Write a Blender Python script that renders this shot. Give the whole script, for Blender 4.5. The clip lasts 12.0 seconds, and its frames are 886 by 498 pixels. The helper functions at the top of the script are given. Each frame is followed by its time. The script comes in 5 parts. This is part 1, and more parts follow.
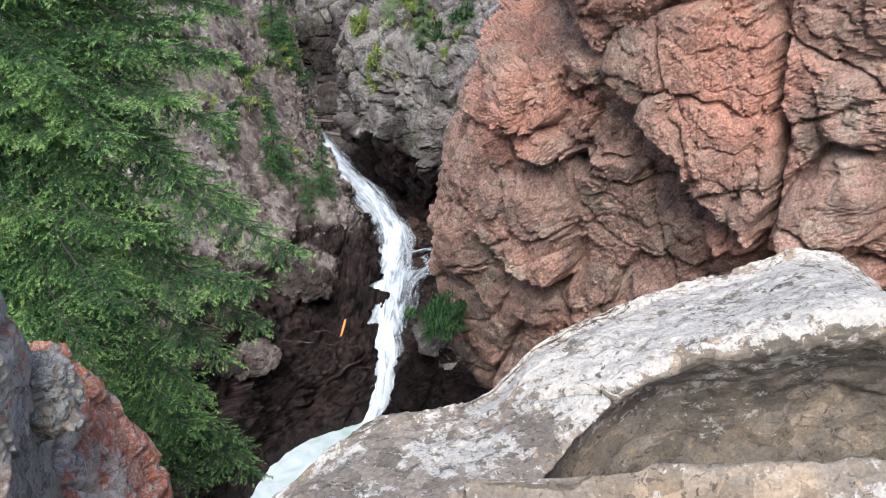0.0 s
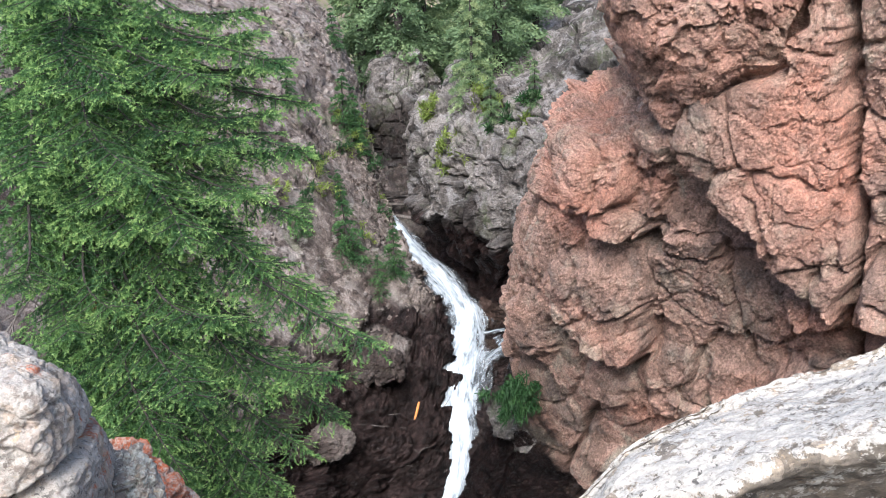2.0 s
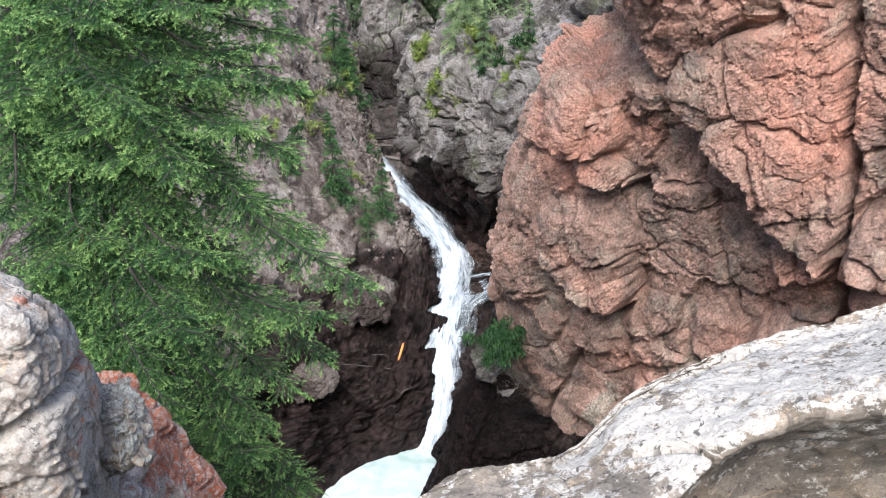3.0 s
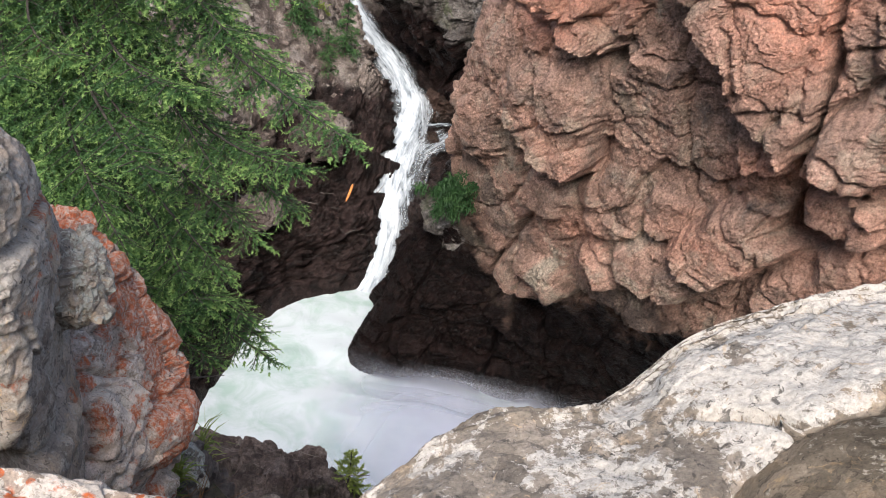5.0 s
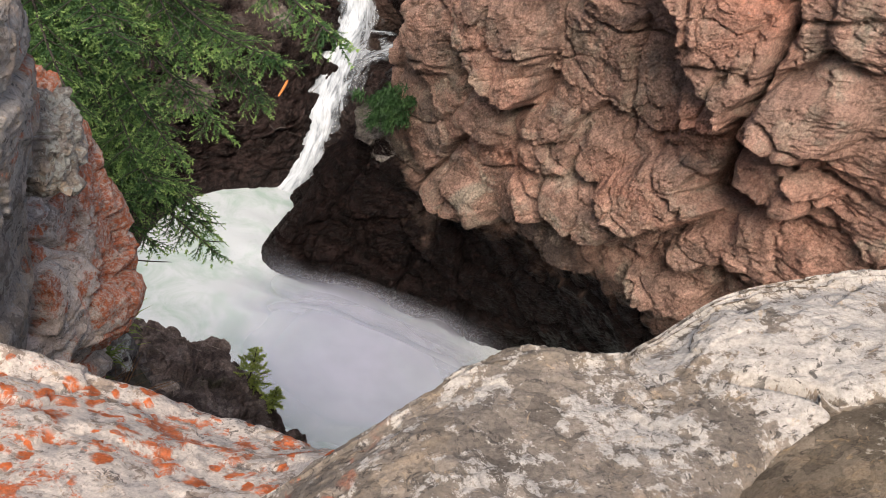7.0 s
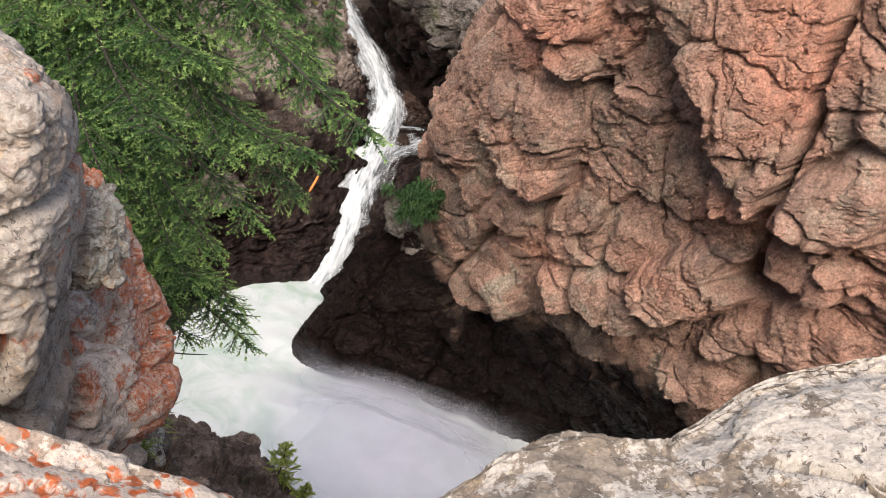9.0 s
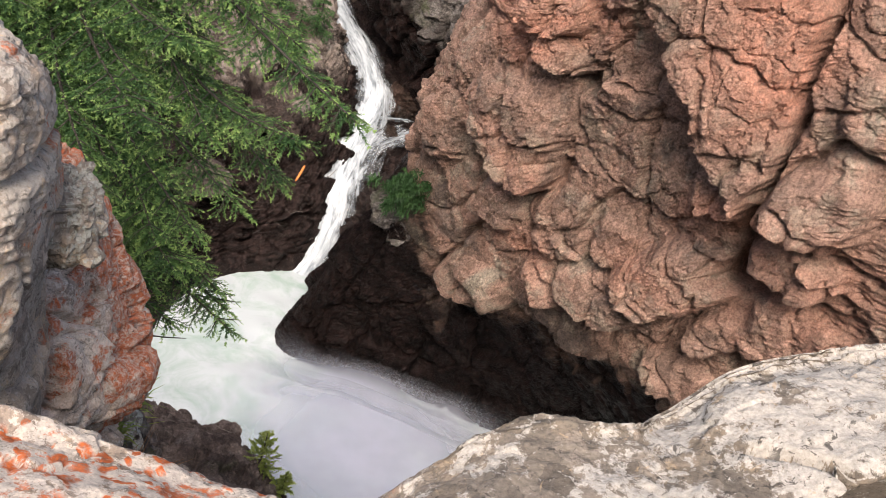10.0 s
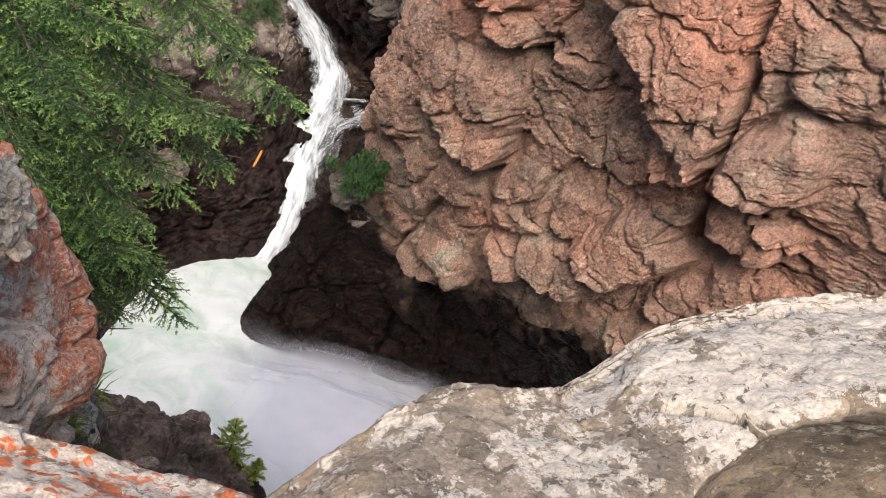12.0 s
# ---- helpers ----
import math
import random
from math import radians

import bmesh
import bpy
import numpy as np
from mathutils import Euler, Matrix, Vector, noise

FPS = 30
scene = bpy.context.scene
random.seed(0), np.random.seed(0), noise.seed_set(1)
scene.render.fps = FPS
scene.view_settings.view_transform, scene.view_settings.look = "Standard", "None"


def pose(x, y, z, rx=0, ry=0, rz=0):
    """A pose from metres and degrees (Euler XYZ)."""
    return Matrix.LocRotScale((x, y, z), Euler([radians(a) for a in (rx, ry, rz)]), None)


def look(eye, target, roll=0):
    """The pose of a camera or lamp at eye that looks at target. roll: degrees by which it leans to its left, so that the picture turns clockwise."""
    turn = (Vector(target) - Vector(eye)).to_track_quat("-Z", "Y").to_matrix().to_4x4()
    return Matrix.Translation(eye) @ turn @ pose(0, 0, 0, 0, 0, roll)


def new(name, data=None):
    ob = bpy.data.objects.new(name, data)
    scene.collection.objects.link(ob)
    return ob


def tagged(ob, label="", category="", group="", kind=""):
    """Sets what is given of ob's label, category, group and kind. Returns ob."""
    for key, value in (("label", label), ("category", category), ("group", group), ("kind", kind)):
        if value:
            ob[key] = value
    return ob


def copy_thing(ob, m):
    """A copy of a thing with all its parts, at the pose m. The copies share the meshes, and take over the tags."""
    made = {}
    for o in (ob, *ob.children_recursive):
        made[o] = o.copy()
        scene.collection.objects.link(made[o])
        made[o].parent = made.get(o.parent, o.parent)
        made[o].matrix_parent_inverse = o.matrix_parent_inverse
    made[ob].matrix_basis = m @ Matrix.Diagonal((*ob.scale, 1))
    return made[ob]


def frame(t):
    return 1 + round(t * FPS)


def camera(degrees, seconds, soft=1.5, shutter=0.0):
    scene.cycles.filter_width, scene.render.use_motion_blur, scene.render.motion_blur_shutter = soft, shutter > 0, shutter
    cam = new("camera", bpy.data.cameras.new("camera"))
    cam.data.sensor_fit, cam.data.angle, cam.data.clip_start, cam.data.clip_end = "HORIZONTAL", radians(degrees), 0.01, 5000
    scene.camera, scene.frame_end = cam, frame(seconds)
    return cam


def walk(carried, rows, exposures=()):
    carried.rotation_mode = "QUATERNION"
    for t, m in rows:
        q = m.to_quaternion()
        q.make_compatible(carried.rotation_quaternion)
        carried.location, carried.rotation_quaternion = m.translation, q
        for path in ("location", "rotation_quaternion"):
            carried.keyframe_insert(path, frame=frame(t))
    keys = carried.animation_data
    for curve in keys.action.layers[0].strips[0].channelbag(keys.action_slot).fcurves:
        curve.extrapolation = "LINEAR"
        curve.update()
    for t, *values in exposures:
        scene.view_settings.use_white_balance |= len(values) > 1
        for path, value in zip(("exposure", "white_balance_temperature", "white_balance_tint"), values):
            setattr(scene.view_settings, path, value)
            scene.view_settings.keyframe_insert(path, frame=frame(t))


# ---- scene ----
cam = camera(47.73, 12.0, 0.6)
PATH = [
    (0, 0.026, -0.046, -0.016, 67.77, -0.10, -0.18),
    (0.5, -0.001, -0.027, -0.024, 65.76, -0.30, 3.68),
    (1, -0.012, -0.019, -0.010, 67.94, 0.78, 4.23),
    (1.5, 0.003, -0.005, -0.011, 70.37, 2.16, 3.70),
    (2, 0.007, -0.012, 0.005, 72.40, 2.33, 3.25),
    (2.5, -0.000, 0.000, -0.000, 72.14, 1.79, 3.37),
    (3, -0.019, 0.024, -0.011, 69.13, 0.50, 3.08),
    (3.5, -0.053, 0.078, -0.003, 67.08, -0.81, 1.99),
    (3.7, -0.061, 0.110, -0.004, 66.23, -1.03, 1.35),
    (5.3, -0.193, 0.284, -0.055, 59.62, -8.86, 2.93),
    (5.5, -0.208, 0.294, -0.059, 59.41, -10.24, 2.30),
    (6, -0.253, 0.314, -0.080, 58.13, -13.33, 1.34),
    (6.5, -0.298, 0.323, -0.098, 56.08, -15.27, 2.50),
    (7, -0.322, 0.314, -0.103, 55.43, -16.12, 3.26),
    (7.2, -0.325, 0.311, -0.100, 55.64, -16.38, 3.66),
    (8.8, -0.335, 0.298, -0.107, 60.08, -14.77, 4.49),
    (9, -0.334, 0.293, -0.101, 60.41, -14.75, 4.40),
    (9.5, -0.325, 0.292, -0.096, 61.09, -14.79, 4.21),
    (10, -0.318, 0.291, -0.113, 60.05, -16.14, 4.26),
    (10.5, -0.301, 0.292, -0.113, 58.88, -17.08, 3.67),
    (11, -0.284, 0.298, -0.120, 58.25, -17.53, 2.35),
    (11.5, -0.268, 0.293, -0.115, 58.39, -16.68, 1.42),
    (12, -0.254, 0.289, -0.100, 59.66, -14.74, 1.05),
]
EXPO = [(0, 1.04, 5850, 10), (0.7, 1.04, 5850, 10), (1.0, 0.96, 5850, 10), (1.5, 1.05, 5850, 10), (2.0, 1.3, 5850, 10), (2.6, 1.3, 5850, 10), (3.7, 1.15, 5900, 10), (5.3, 1.0, 6500, 12), (6.5, 1.0, 6750, 13), (7.0, 0.76, 6950, 15), (7.2, 0.76, 6950, 15), (8.8, 0.94, 6950, 15), (10, 0.97, 6950, 15), (11, 0.97, 6950, 15), (12, 0.95, 6950, 15)]
walk(cam, [(t, pose(x, y, z, rx, ry, rz)) for t, x, y, z, rx, ry, rz in PATH], EXPO)

# ---- daylight: a bright, hazy sky with a veiled high sun ----
world = bpy.data.worlds.new("sky")
scene.world = world
world.use_nodes = True
wn = world.node_tree.nodes
sky = wn.new("ShaderNodeTexSky")
sky.sky_type = "NISHITA"
sky.sun_disc = False
sky.sun_elevation, sky.sun_rotation = radians(44), radians(185)
sky.dust_density, sky.air_density = 3.0, 1.0
wn["Background"].inputs["Strength"].default_value = 0.135
world.node_tree.links.new(sky.outputs[0], wn["Background"].inputs["Color"])
sun = new("sun", bpy.data.lights.new("sun", "SUN"))
sun.data.energy, sun.data.angle, sun.data.color = 2.85, radians(32), (1.0, 0.96, 0.9)
sun.matrix_world = look((-1.2, -13.2, 12.8), (0, 0, 0))


# ---- materials ----
class Nodes:
    """Short notation for a node material."""

    def __init__(self, name):
        self.m = bpy.data.materials.new(name)
        self.m.use_nodes = True
        self.t = self.m.node_tree
        self.b = self.t.nodes["Principled BSDF"]
        self.co = self.t.nodes.new("ShaderNodeTexCoord").outputs["Object"]

    def link(self, a, b):
        if isinstance(a, (int, float)):
            b.default_value = a
        elif isinstance(a, tuple):
            b.default_value = (*a, 1) if len(b.default_value) == 4 else a
        else:
            self.t.links.new(a, b)

    def stretch(self, s, turn=(0, 0, 0)):
        n = self.t.nodes.new("ShaderNodeMapping")
        self.link(self.co, n.inputs[0])
        n.inputs["Scale"].default_value = s
        n.inputs["Rotation"].default_value = turn
        return n.outputs[0]

    def noise(self, scale, detail=6, rough=0.6, co=None, warp=0.0):
        n = self.t.nodes.new("ShaderNodeTexNoise")
        self.link(co or self.co, n.inputs["Vector"])
        n.inputs["Scale"].default_value, n.inputs["Detail"].default_value = scale, detail
        n.inputs["Roughness"].default_value, n.inputs["Distortion"].default_value = rough, warp
        return n.outputs["Fac"]

    def cells(self, scale, feature="F1", co=None, rand=1.0):
        n = self.t.nodes.new("ShaderNodeTexVoronoi")
        n.feature = feature
        self.link(co or self.co, n.inputs["Vector"])
        n.inputs["Scale"].default_value, n.inputs["Randomness"].default_value = scale, rand
        return n.outputs["Distance"]

    def ramp(self, fac, *stops):
        n = self.t.nodes.new("ShaderNodeValToRGB")
        e = n.color_ramp.elements
        while len(e) < len(stops):
            e.new(0.5)
        for el, (p, c) in zip(e, stops):
            el.position = p
            el.color = (c, c, c, 1) if isinstance(c, (int, float)) else (*c, 1)
        self.link(fac, n.inputs[0])
        return n.outputs[0]

    def mix(self, fac, a, b, mode="MIX"):
        n = self.t.nodes.new("ShaderNodeMix")
        n.data_type, n.blend_type = "RGBA", mode
        self.link(fac, n.inputs[0])
        self.link(a, n.inputs[6])
        self.link(b, n.inputs[7])
        return n.outputs[2]

    def math(self, op, a, b=0.0, clamp=False):
        n = self.t.nodes.new("ShaderNodeMath")
        n.operation, n.use_clamp = op, clamp
        self.link(a, n.inputs[0])
        self.link(b, n.inputs[1])
        return n.outputs[0]

    def attr(self, name):
        n = self.t.nodes.new("ShaderNodeAttribute")
        n.attribute_name = name
        return n.outputs["Fac"]

    def bump(self, height, strength, dist, normal=None):
        n = self.t.nodes.new("ShaderNodeBump")
        n.inputs["Strength"].default_value, n.inputs["Distance"].default_value = strength, dist
        self.link(height, n.inputs["Height"])
        if normal:
            self.link(normal, n.inputs["Normal"])
        return n.outputs[0]

    def out(self, color, rough=0.85, normal=None, spec=0.3):
        self.link(color, self.b.inputs["Base Color"])
        self.link(rough, self.b.inputs["Roughness"])
        self.link(spec, self.b.inputs["Specular IOR Level"])
        if normal:
            self.link(normal, self.b.inputs["Normal"])
        return self.m


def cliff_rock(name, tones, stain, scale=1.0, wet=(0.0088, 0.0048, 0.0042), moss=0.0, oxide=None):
    """Weathered volcanic rock: broad tone patches, grain, streaks, dark wet rock where the spray keeps it wet; under
    cliff overhangs this colour also stands for shade.
    """
    n = Nodes(name)
    broad = n.noise(0.8 * scale, 6, 0.68, warp=0.6)
    col = n.ramp(broad, (0.36, tones[0]), (0.47, tones[1]), (0.56, tones[2]), (0.66, tones[3]))
    mid = n.noise(3.2 * scale, 8, 0.72, warp=0.4)
    col = n.mix(0.75, col, n.ramp(mid, (0.3, 0.42), (0.5, 0.95), (0.72, 1.5)), "MULTIPLY")
    patch = n.ramp(n.noise(1.5 * scale, 7, 0.7, warp=1.0), (0.52, 0.0), (0.62, 1.0))
    col = n.mix(n.math("MULTIPLY", patch, 0.55), col, stain)
    if oxide:
        col = n.mix(n.math("MULTIPLY", n.attr("oxide"), n.ramp(n.noise(2.2, 6, 0.7), (0.35, 0.35), (0.6, 1.0))), col, oxide)
    grain = n.noise(28 * scale, 6, 0.75)
    col = n.mix(0.95, col, n.ramp(grain, (0.34, 0.5), (0.5, 0.98), (0.67, 1.55)), "MULTIPLY")
    pit = n.ramp(n.noise(9 * scale, 7, 0.7, warp=0.8), (0.36, 0.42), (0.46, 1.0))
    col = n.mix(0.7, col, pit, "MULTIPLY")
    fleck = n.ramp(n.cells(16 * scale), (0.08, 1.0), (0.2, 0.0))
    col = n.mix(n.math("MULTIPLY", fleck, n.ramp(n.noise(1.1, 3), (0.5, 0.0), (0.65, 0.5))), col, (0.5, 0.46, 0.42))
    if moss:
        col = n.mix(n.math("MULTIPLY", n.ramp(n.noise(0.9, 7, 0.75, warp=0.8), (0.54, 0.0), (0.64, 1.0)), moss), col, (0.07, 0.1, 0.03))
    # wet mask; on the cliff bases it also paints the overhang's shade
    soak_shaded = n.attr("wet")
    wet_shade_col = n.mix(n.ramp(n.noise(2.4, 8, 0.75, warp=0.6), (0.38, 0.0), (0.62, 1.0)), tuple(0.35 * c for c in wet), tuple(2.7 * c for c in wet))
    wet_shade_col = n.mix(0.9, wet_shade_col, n.ramp(n.noise(8, 8, 0.75, warp=0.8), (0.38, 0.25), (0.5, 0.8), (0.62, 1.8)), "MULTIPLY")
    wet_shade_col = n.mix(0.8, wet_shade_col, n.ramp(grain, (0.35, 0.3), (0.65, 2.0)), "MULTIPLY")
    col = n.mix(soak_shaded, col, wet_shade_col)
    nrm = n.bump(mid, 0.8, 0.05 / scale)
    nrm = n.bump(n.noise(11 * scale, 8, 0.75, warp=0.5), 1.0, 0.06 / scale, nrm)
    nrm = n.bump(grain, 1.0, 0.035 / scale, nrm)
    return n.out(col, n.mix(soak_shaded, (0.9, 0.9, 0.9), (0.34, 0.34, 0.34)), nrm, n.mix(soak_shaded, (0.25, 0.25, 0.25), (0.14, 0.14, 0.14)))


def boulder_rock(name, ground, pale, dark, pale_at=0.5, orange=0.0, partly=False, upright=False, rust=(0.55, 0.13, 0.035), warm=(0.46, 0.33, 0.2)):
    """Lichen-crusted rock near by: a mosaic of grey, tan and pale crusts, dark specks and, here and there, orange lichen."""
    n = Nodes(name)
    shift = n.t.nodes.new("ShaderNodeTexNoise")
    n.link(n.co, shift.inputs["Vector"])
    shift.inputs["Scale"].default_value, shift.inputs["Detail"].default_value = 22, 4
    moved = n.t.nodes.new("ShaderNodeVectorMath")
    moved.operation = "MULTIPLY_ADD"
    n.link(shift.outputs["Color"], moved.inputs[0])
    moved.inputs[1].default_value = (0.05, 0.05, 0.05)
    n.link(n.co, moved.inputs[2])
    co = moved.outputs[0]
    tone = []
    for sc in (26, 60):
        v = n.t.nodes.new("ShaderNodeTexVoronoi")
        n.link(co, v.inputs["Vector"])
        v.inputs["Scale"].default_value = sc
        tone.append(n.math("ADD", n.math("MULTIPLY", v.outputs["Color"], 1.0), 0.0))
    rim = n.ramp(n.cells(26, "DISTANCE_TO_EDGE", co), (0.0, 0.55), (0.05, 1.0))
    col = n.ramp(n.noise(5, 7, 0.7, warp=0.5), (0.3, tuple(0.65 * c for c in ground)), (0.5, ground), (0.68, tuple(0.5 * a + 0.5 * b for a, b in zip(ground, warm))))
    col = n.mix(0.75, col, n.ramp(tone[0], (0.2, 0.6), (0.5, 1.0), (0.8, 1.35)), "MULTIPLY")
    col = n.mix(0.25, col, rim, "MULTIPLY")
    crust = n.math("ADD", n.math("MULTIPLY", n.noise(11, 8, 0.75, warp=0.2), 0.5), n.math("MULTIPLY", n.noise(48, 7, 0.78, warp=0.1), 0.5))
    crust = n.math("ADD", crust, n.math("MULTIPLY", n.math("SUBTRACT", n.noise(2.2, 3), 0.5), 0.4))
    crust = n.math("ADD", crust, n.math("MULTIPLY", n.math("SUBTRACT", tone[1], 0.5), 0.10))
    facing = n.t.nodes.new("ShaderNodeSeparateXYZ")
    n.link(n.t.nodes.new("ShaderNodeNewGeometry").outputs["Normal"], facing.inputs[0])
    crust = n.math("ADD", crust, n.math("MULTIPLY", n.attr("lichen"), 0.07))
    if not upright:
        crust = n.math("SUBTRACT", crust, n.ramp(facing.outputs[2], (0.0, 0.12), (0.45, 0.0)))
    col = n.mix(n.ramp(crust, (pale_at - 0.01, 0.0), (pale_at + 0.02, 0.8)), col, n.mix(n.ramp(n.noise(90, 4), (0.3, 0.0), (0.7, 1.0)), pale, tuple(0.75 * c for c in pale)))
    speck = n.ramp(n.noise(75, 5, 0.65, warp=0.8), (0.57, 0.0), (0.62, 1.0))
    col = n.mix(n.math("MULTIPLY", speck, n.ramp(n.noise(7, 4), (0.4, 0.15), (0.6, 0.85))), col, dark)
    tan = n.ramp(n.noise(23, 6, 0.7, warp=1.5), (0.6, 0.0), (0.66, 0.55))
    col = n.mix(tan, col, warm)
    if orange:
        wide, fine_spot = (9, 2.5) if upright else (20, 4.0)
        spot = n.math("ADD", n.math("MULTIPLY", n.noise(wide, 8, 0.72, warp=0.3), 0.6), n.math("MULTIPLY", n.noise(fine_spot, 4, 0.6), 0.4))
        hit = n.ramp(spot, (0.60 - 0.12 * orange, 0.0), (0.63 - 0.12 * orange, 0.95))
        for size, least in () if upright else ((19, 0.53), (36, 0.54)):
            v = n.t.nodes.new("ShaderNodeTexVoronoi")
            n.link(co, v.inputs["Vector"])
            v.inputs["Scale"].default_value = size
            few = n.math("ADD", n.math("MULTIPLY", n.math("SUBTRACT", v.outputs["Color"], 0.5), 0.35), n.noise(5.0, 3, 0.5))
            dot = n.math("MULTIPLY", n.ramp(v.outputs["Distance"], (0.26, 1.0), (0.34, 0.0)), n.ramp(few, (least - 0.07 * orange, 0.0), (least + 0.02 - 0.07 * orange, 1.0)))
            hit = n.math("MAXIMUM", hit, dot)
        hit = n.math("MULTIPLY", hit, n.ramp(n.noise(85, 5, 0.75, warp=0.5), (0.4, 0.15), (0.56, 1.0)) if upright else n.ramp(n.noise(85, 5, 0.75), (0.34, 0.4), (0.5, 1.0)))
        if partly:
            hit = n.math("MULTIPLY", hit, n.attr("rusty"))
        col = n.mix(hit, col, n.ramp(n.noise(40, 6, 0.75), (0.35, tuple(0.6 * c for c in rust)), (0.65, tuple(1.3 * c for c in rust))))
    fine = n.noise(170, 5, 0.7)
    col = n.mix(0.6, col, n.ramp(fine, (0.3, 0.5), (0.5, 1.0), (0.72, 1.5)), "MULTIPLY")
    nrm = n.bump(n.noise(14, 9, 0.75), 0.8, 0.016)
    nrm = n.bump(crust, 0.5, 0.005, nrm)
    nrm = n.bump(rim, 0.2, 0.003, nrm)
    nrm = n.bump(fine, 0.6, 0.003, nrm)
    return n.out(col, 0.92, nrm, 0.25)


def leaf_stuff(name, dark, mid, light, size=2.0, tips=False, own=0.0):
    """Needles and small leaves: tone by clump and by single blade, a little light passes through."""
    n = Nodes(name)
    g = n.t.nodes.new("ShaderNodeNewGeometry").outputs["Random Per Island"]
    f = n.math("ADD", n.math("MULTIPLY", n.noise(size, 4, 0.6), 0.92), n.math("MULTIPLY", g, 0.08))
    if own:
        f = n.math("ADD", f, n.math("MULTIPLY", n.math("SUBTRACT", n.t.nodes.new("ShaderNodeObjectInfo").outputs["Random"], 0.5), own))
    if tips:
        f = n.math("ADD", n.math("MULTIPLY", f, 0.7), n.math("MULTIPLY", n.attr("young"), 0.32))
    col = n.ramp(f, (0.32, dark), (0.52, mid), (0.74, light))
    n.b.inputs["Transmission Weight"].default_value = 0.0
    m = n.out(col, 0.55, None, 0.3)
    tr = n.t.nodes.new("ShaderNodeBsdfTranslucent")
    n.link(col, tr.inputs[0])
    sh = n.t.nodes.new("ShaderNodeMixShader")
    sh.inputs[0].default_value = 0.35
    n.t.links.new(n.b.outputs[0], sh.inputs[1])
    n.t.links.new(tr.outputs[0], sh.inputs[2])
    n.t.links.new(sh.outputs[0], n.t.nodes["Material Output"].inputs[0])
    return m


def bark_stuff(name, a, b, scale=30):
    n = Nodes(name)
    f = n.noise(scale, 6, 0.7, n.stretch((1, 1, 0.25)))
    return n.out(n.ramp(f, (0.3, a), (0.7, b)), 0.9, n.bump(f, 0.7, 0.01))


# RED's wet tone is near black: wet rock plus the undercut's shade
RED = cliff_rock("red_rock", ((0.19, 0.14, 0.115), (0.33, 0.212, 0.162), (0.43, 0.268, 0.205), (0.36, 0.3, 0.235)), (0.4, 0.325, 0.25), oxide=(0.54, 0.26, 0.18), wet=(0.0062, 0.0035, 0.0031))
GREY = cliff_rock("grey_rock", ((0.036, 0.031, 0.027), (0.115, 0.1, 0.089), (0.26, 0.232, 0.21), (0.1, 0.087, 0.077)), (0.36, 0.34, 0.33), moss=0.5)
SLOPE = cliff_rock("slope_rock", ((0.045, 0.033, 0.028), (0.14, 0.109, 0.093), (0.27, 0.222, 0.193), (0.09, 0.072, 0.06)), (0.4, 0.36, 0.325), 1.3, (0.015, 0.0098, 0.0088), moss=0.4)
DARK = cliff_rock("dark_rock", ((0.03, 0.021, 0.018), (0.075, 0.055, 0.05), (0.15, 0.118, 0.105), (0.055, 0.042, 0.037)), (0.22, 0.19, 0.175), 1.4, moss=0.2)
BOULDER = boulder_rock("pale_boulder", (0.2, 0.168, 0.135), (0.56, 0.52, 0.46), (0.045, 0.04, 0.035), 0.52, 0.3, True, rust=(0.42, 0.105, 0.04))
BOULDER_OR = boulder_rock("orange_boulder", (0.34, 0.27, 0.215), (0.7, 0.62, 0.53), (0.1, 0.085, 0.075), 0.47, 0.6, rust=(0.5, 0.12, 0.035))
SLAB = boulder_rock("lichen_slab", (0.3, 0.25, 0.21), (0.44, 0.4, 0.35), (0.06, 0.052, 0.047), 0.5, 0.3, upright=True, rust=(0.36, 0.1, 0.04))
BLOCK = boulder_rock("grey_lichen_block", (0.25, 0.215, 0.18), (0.46, 0.46, 0.40), (0.05, 0.045, 0.04), 0.52, upright=True)
NEEDLE = leaf_stuff("spruce_needles", (0.038, 0.09, 0.032), (0.135, 0.25, 0.075), (0.33, 0.47, 0.15), 5.0, True)
NEEDLE_FAR = leaf_stuff("far_needles", (0.045, 0.075, 0.035), (0.16, 0.235, 0.11), (0.34, 0.4, 0.19), 1.6, own=0.16)
SHRUB = leaf_stuff("shrub_leaves", (0.09, 0.12, 0.025), (0.2, 0.26, 0.06), (0.36, 0.4, 0.11), 4.0)
FERN = leaf_stuff("bush_leaves", (0.015, 0.042, 0.013), (0.03, 0.08, 0.024), (0.07, 0.14, 0.042), 5.0)
DRY = leaf_stuff("dead_needles", (0.12, 0.06, 0.03), (0.22, 0.12, 0.06), (0.32, 0.2, 0.1), 5.0)
BARK = bark_stuff("spruce_bark", (0.02, 0.016, 0.014), (0.06, 0.05, 0.045))
DEADWOOD = bark_stuff("grey_deadwood", (0.07, 0.055, 0.05), (0.2, 0.175, 0.155))
ORANGE = bark_stuff("fresh_split_wood", (0.5, 0.17, 0.05), (0.7, 0.28, 0.09))


# ---- shaping tools ----
def _hash(i, j, k, seed):
    h = (i * 374761393 + j * 668265263 + k * 2147483647 + seed * 144665) & 0xFFFFFFFF
    h = ((h ^ (h >> 13)) * 1274126177) & 0xFFFFFFFF
    h = ((h ^ (h >> 16)) * 2246822519) & 0xFFFFFFFF
    return ((h ^ (h >> 15)) & 0xFFFFFF) / float(0xFFFFFF)


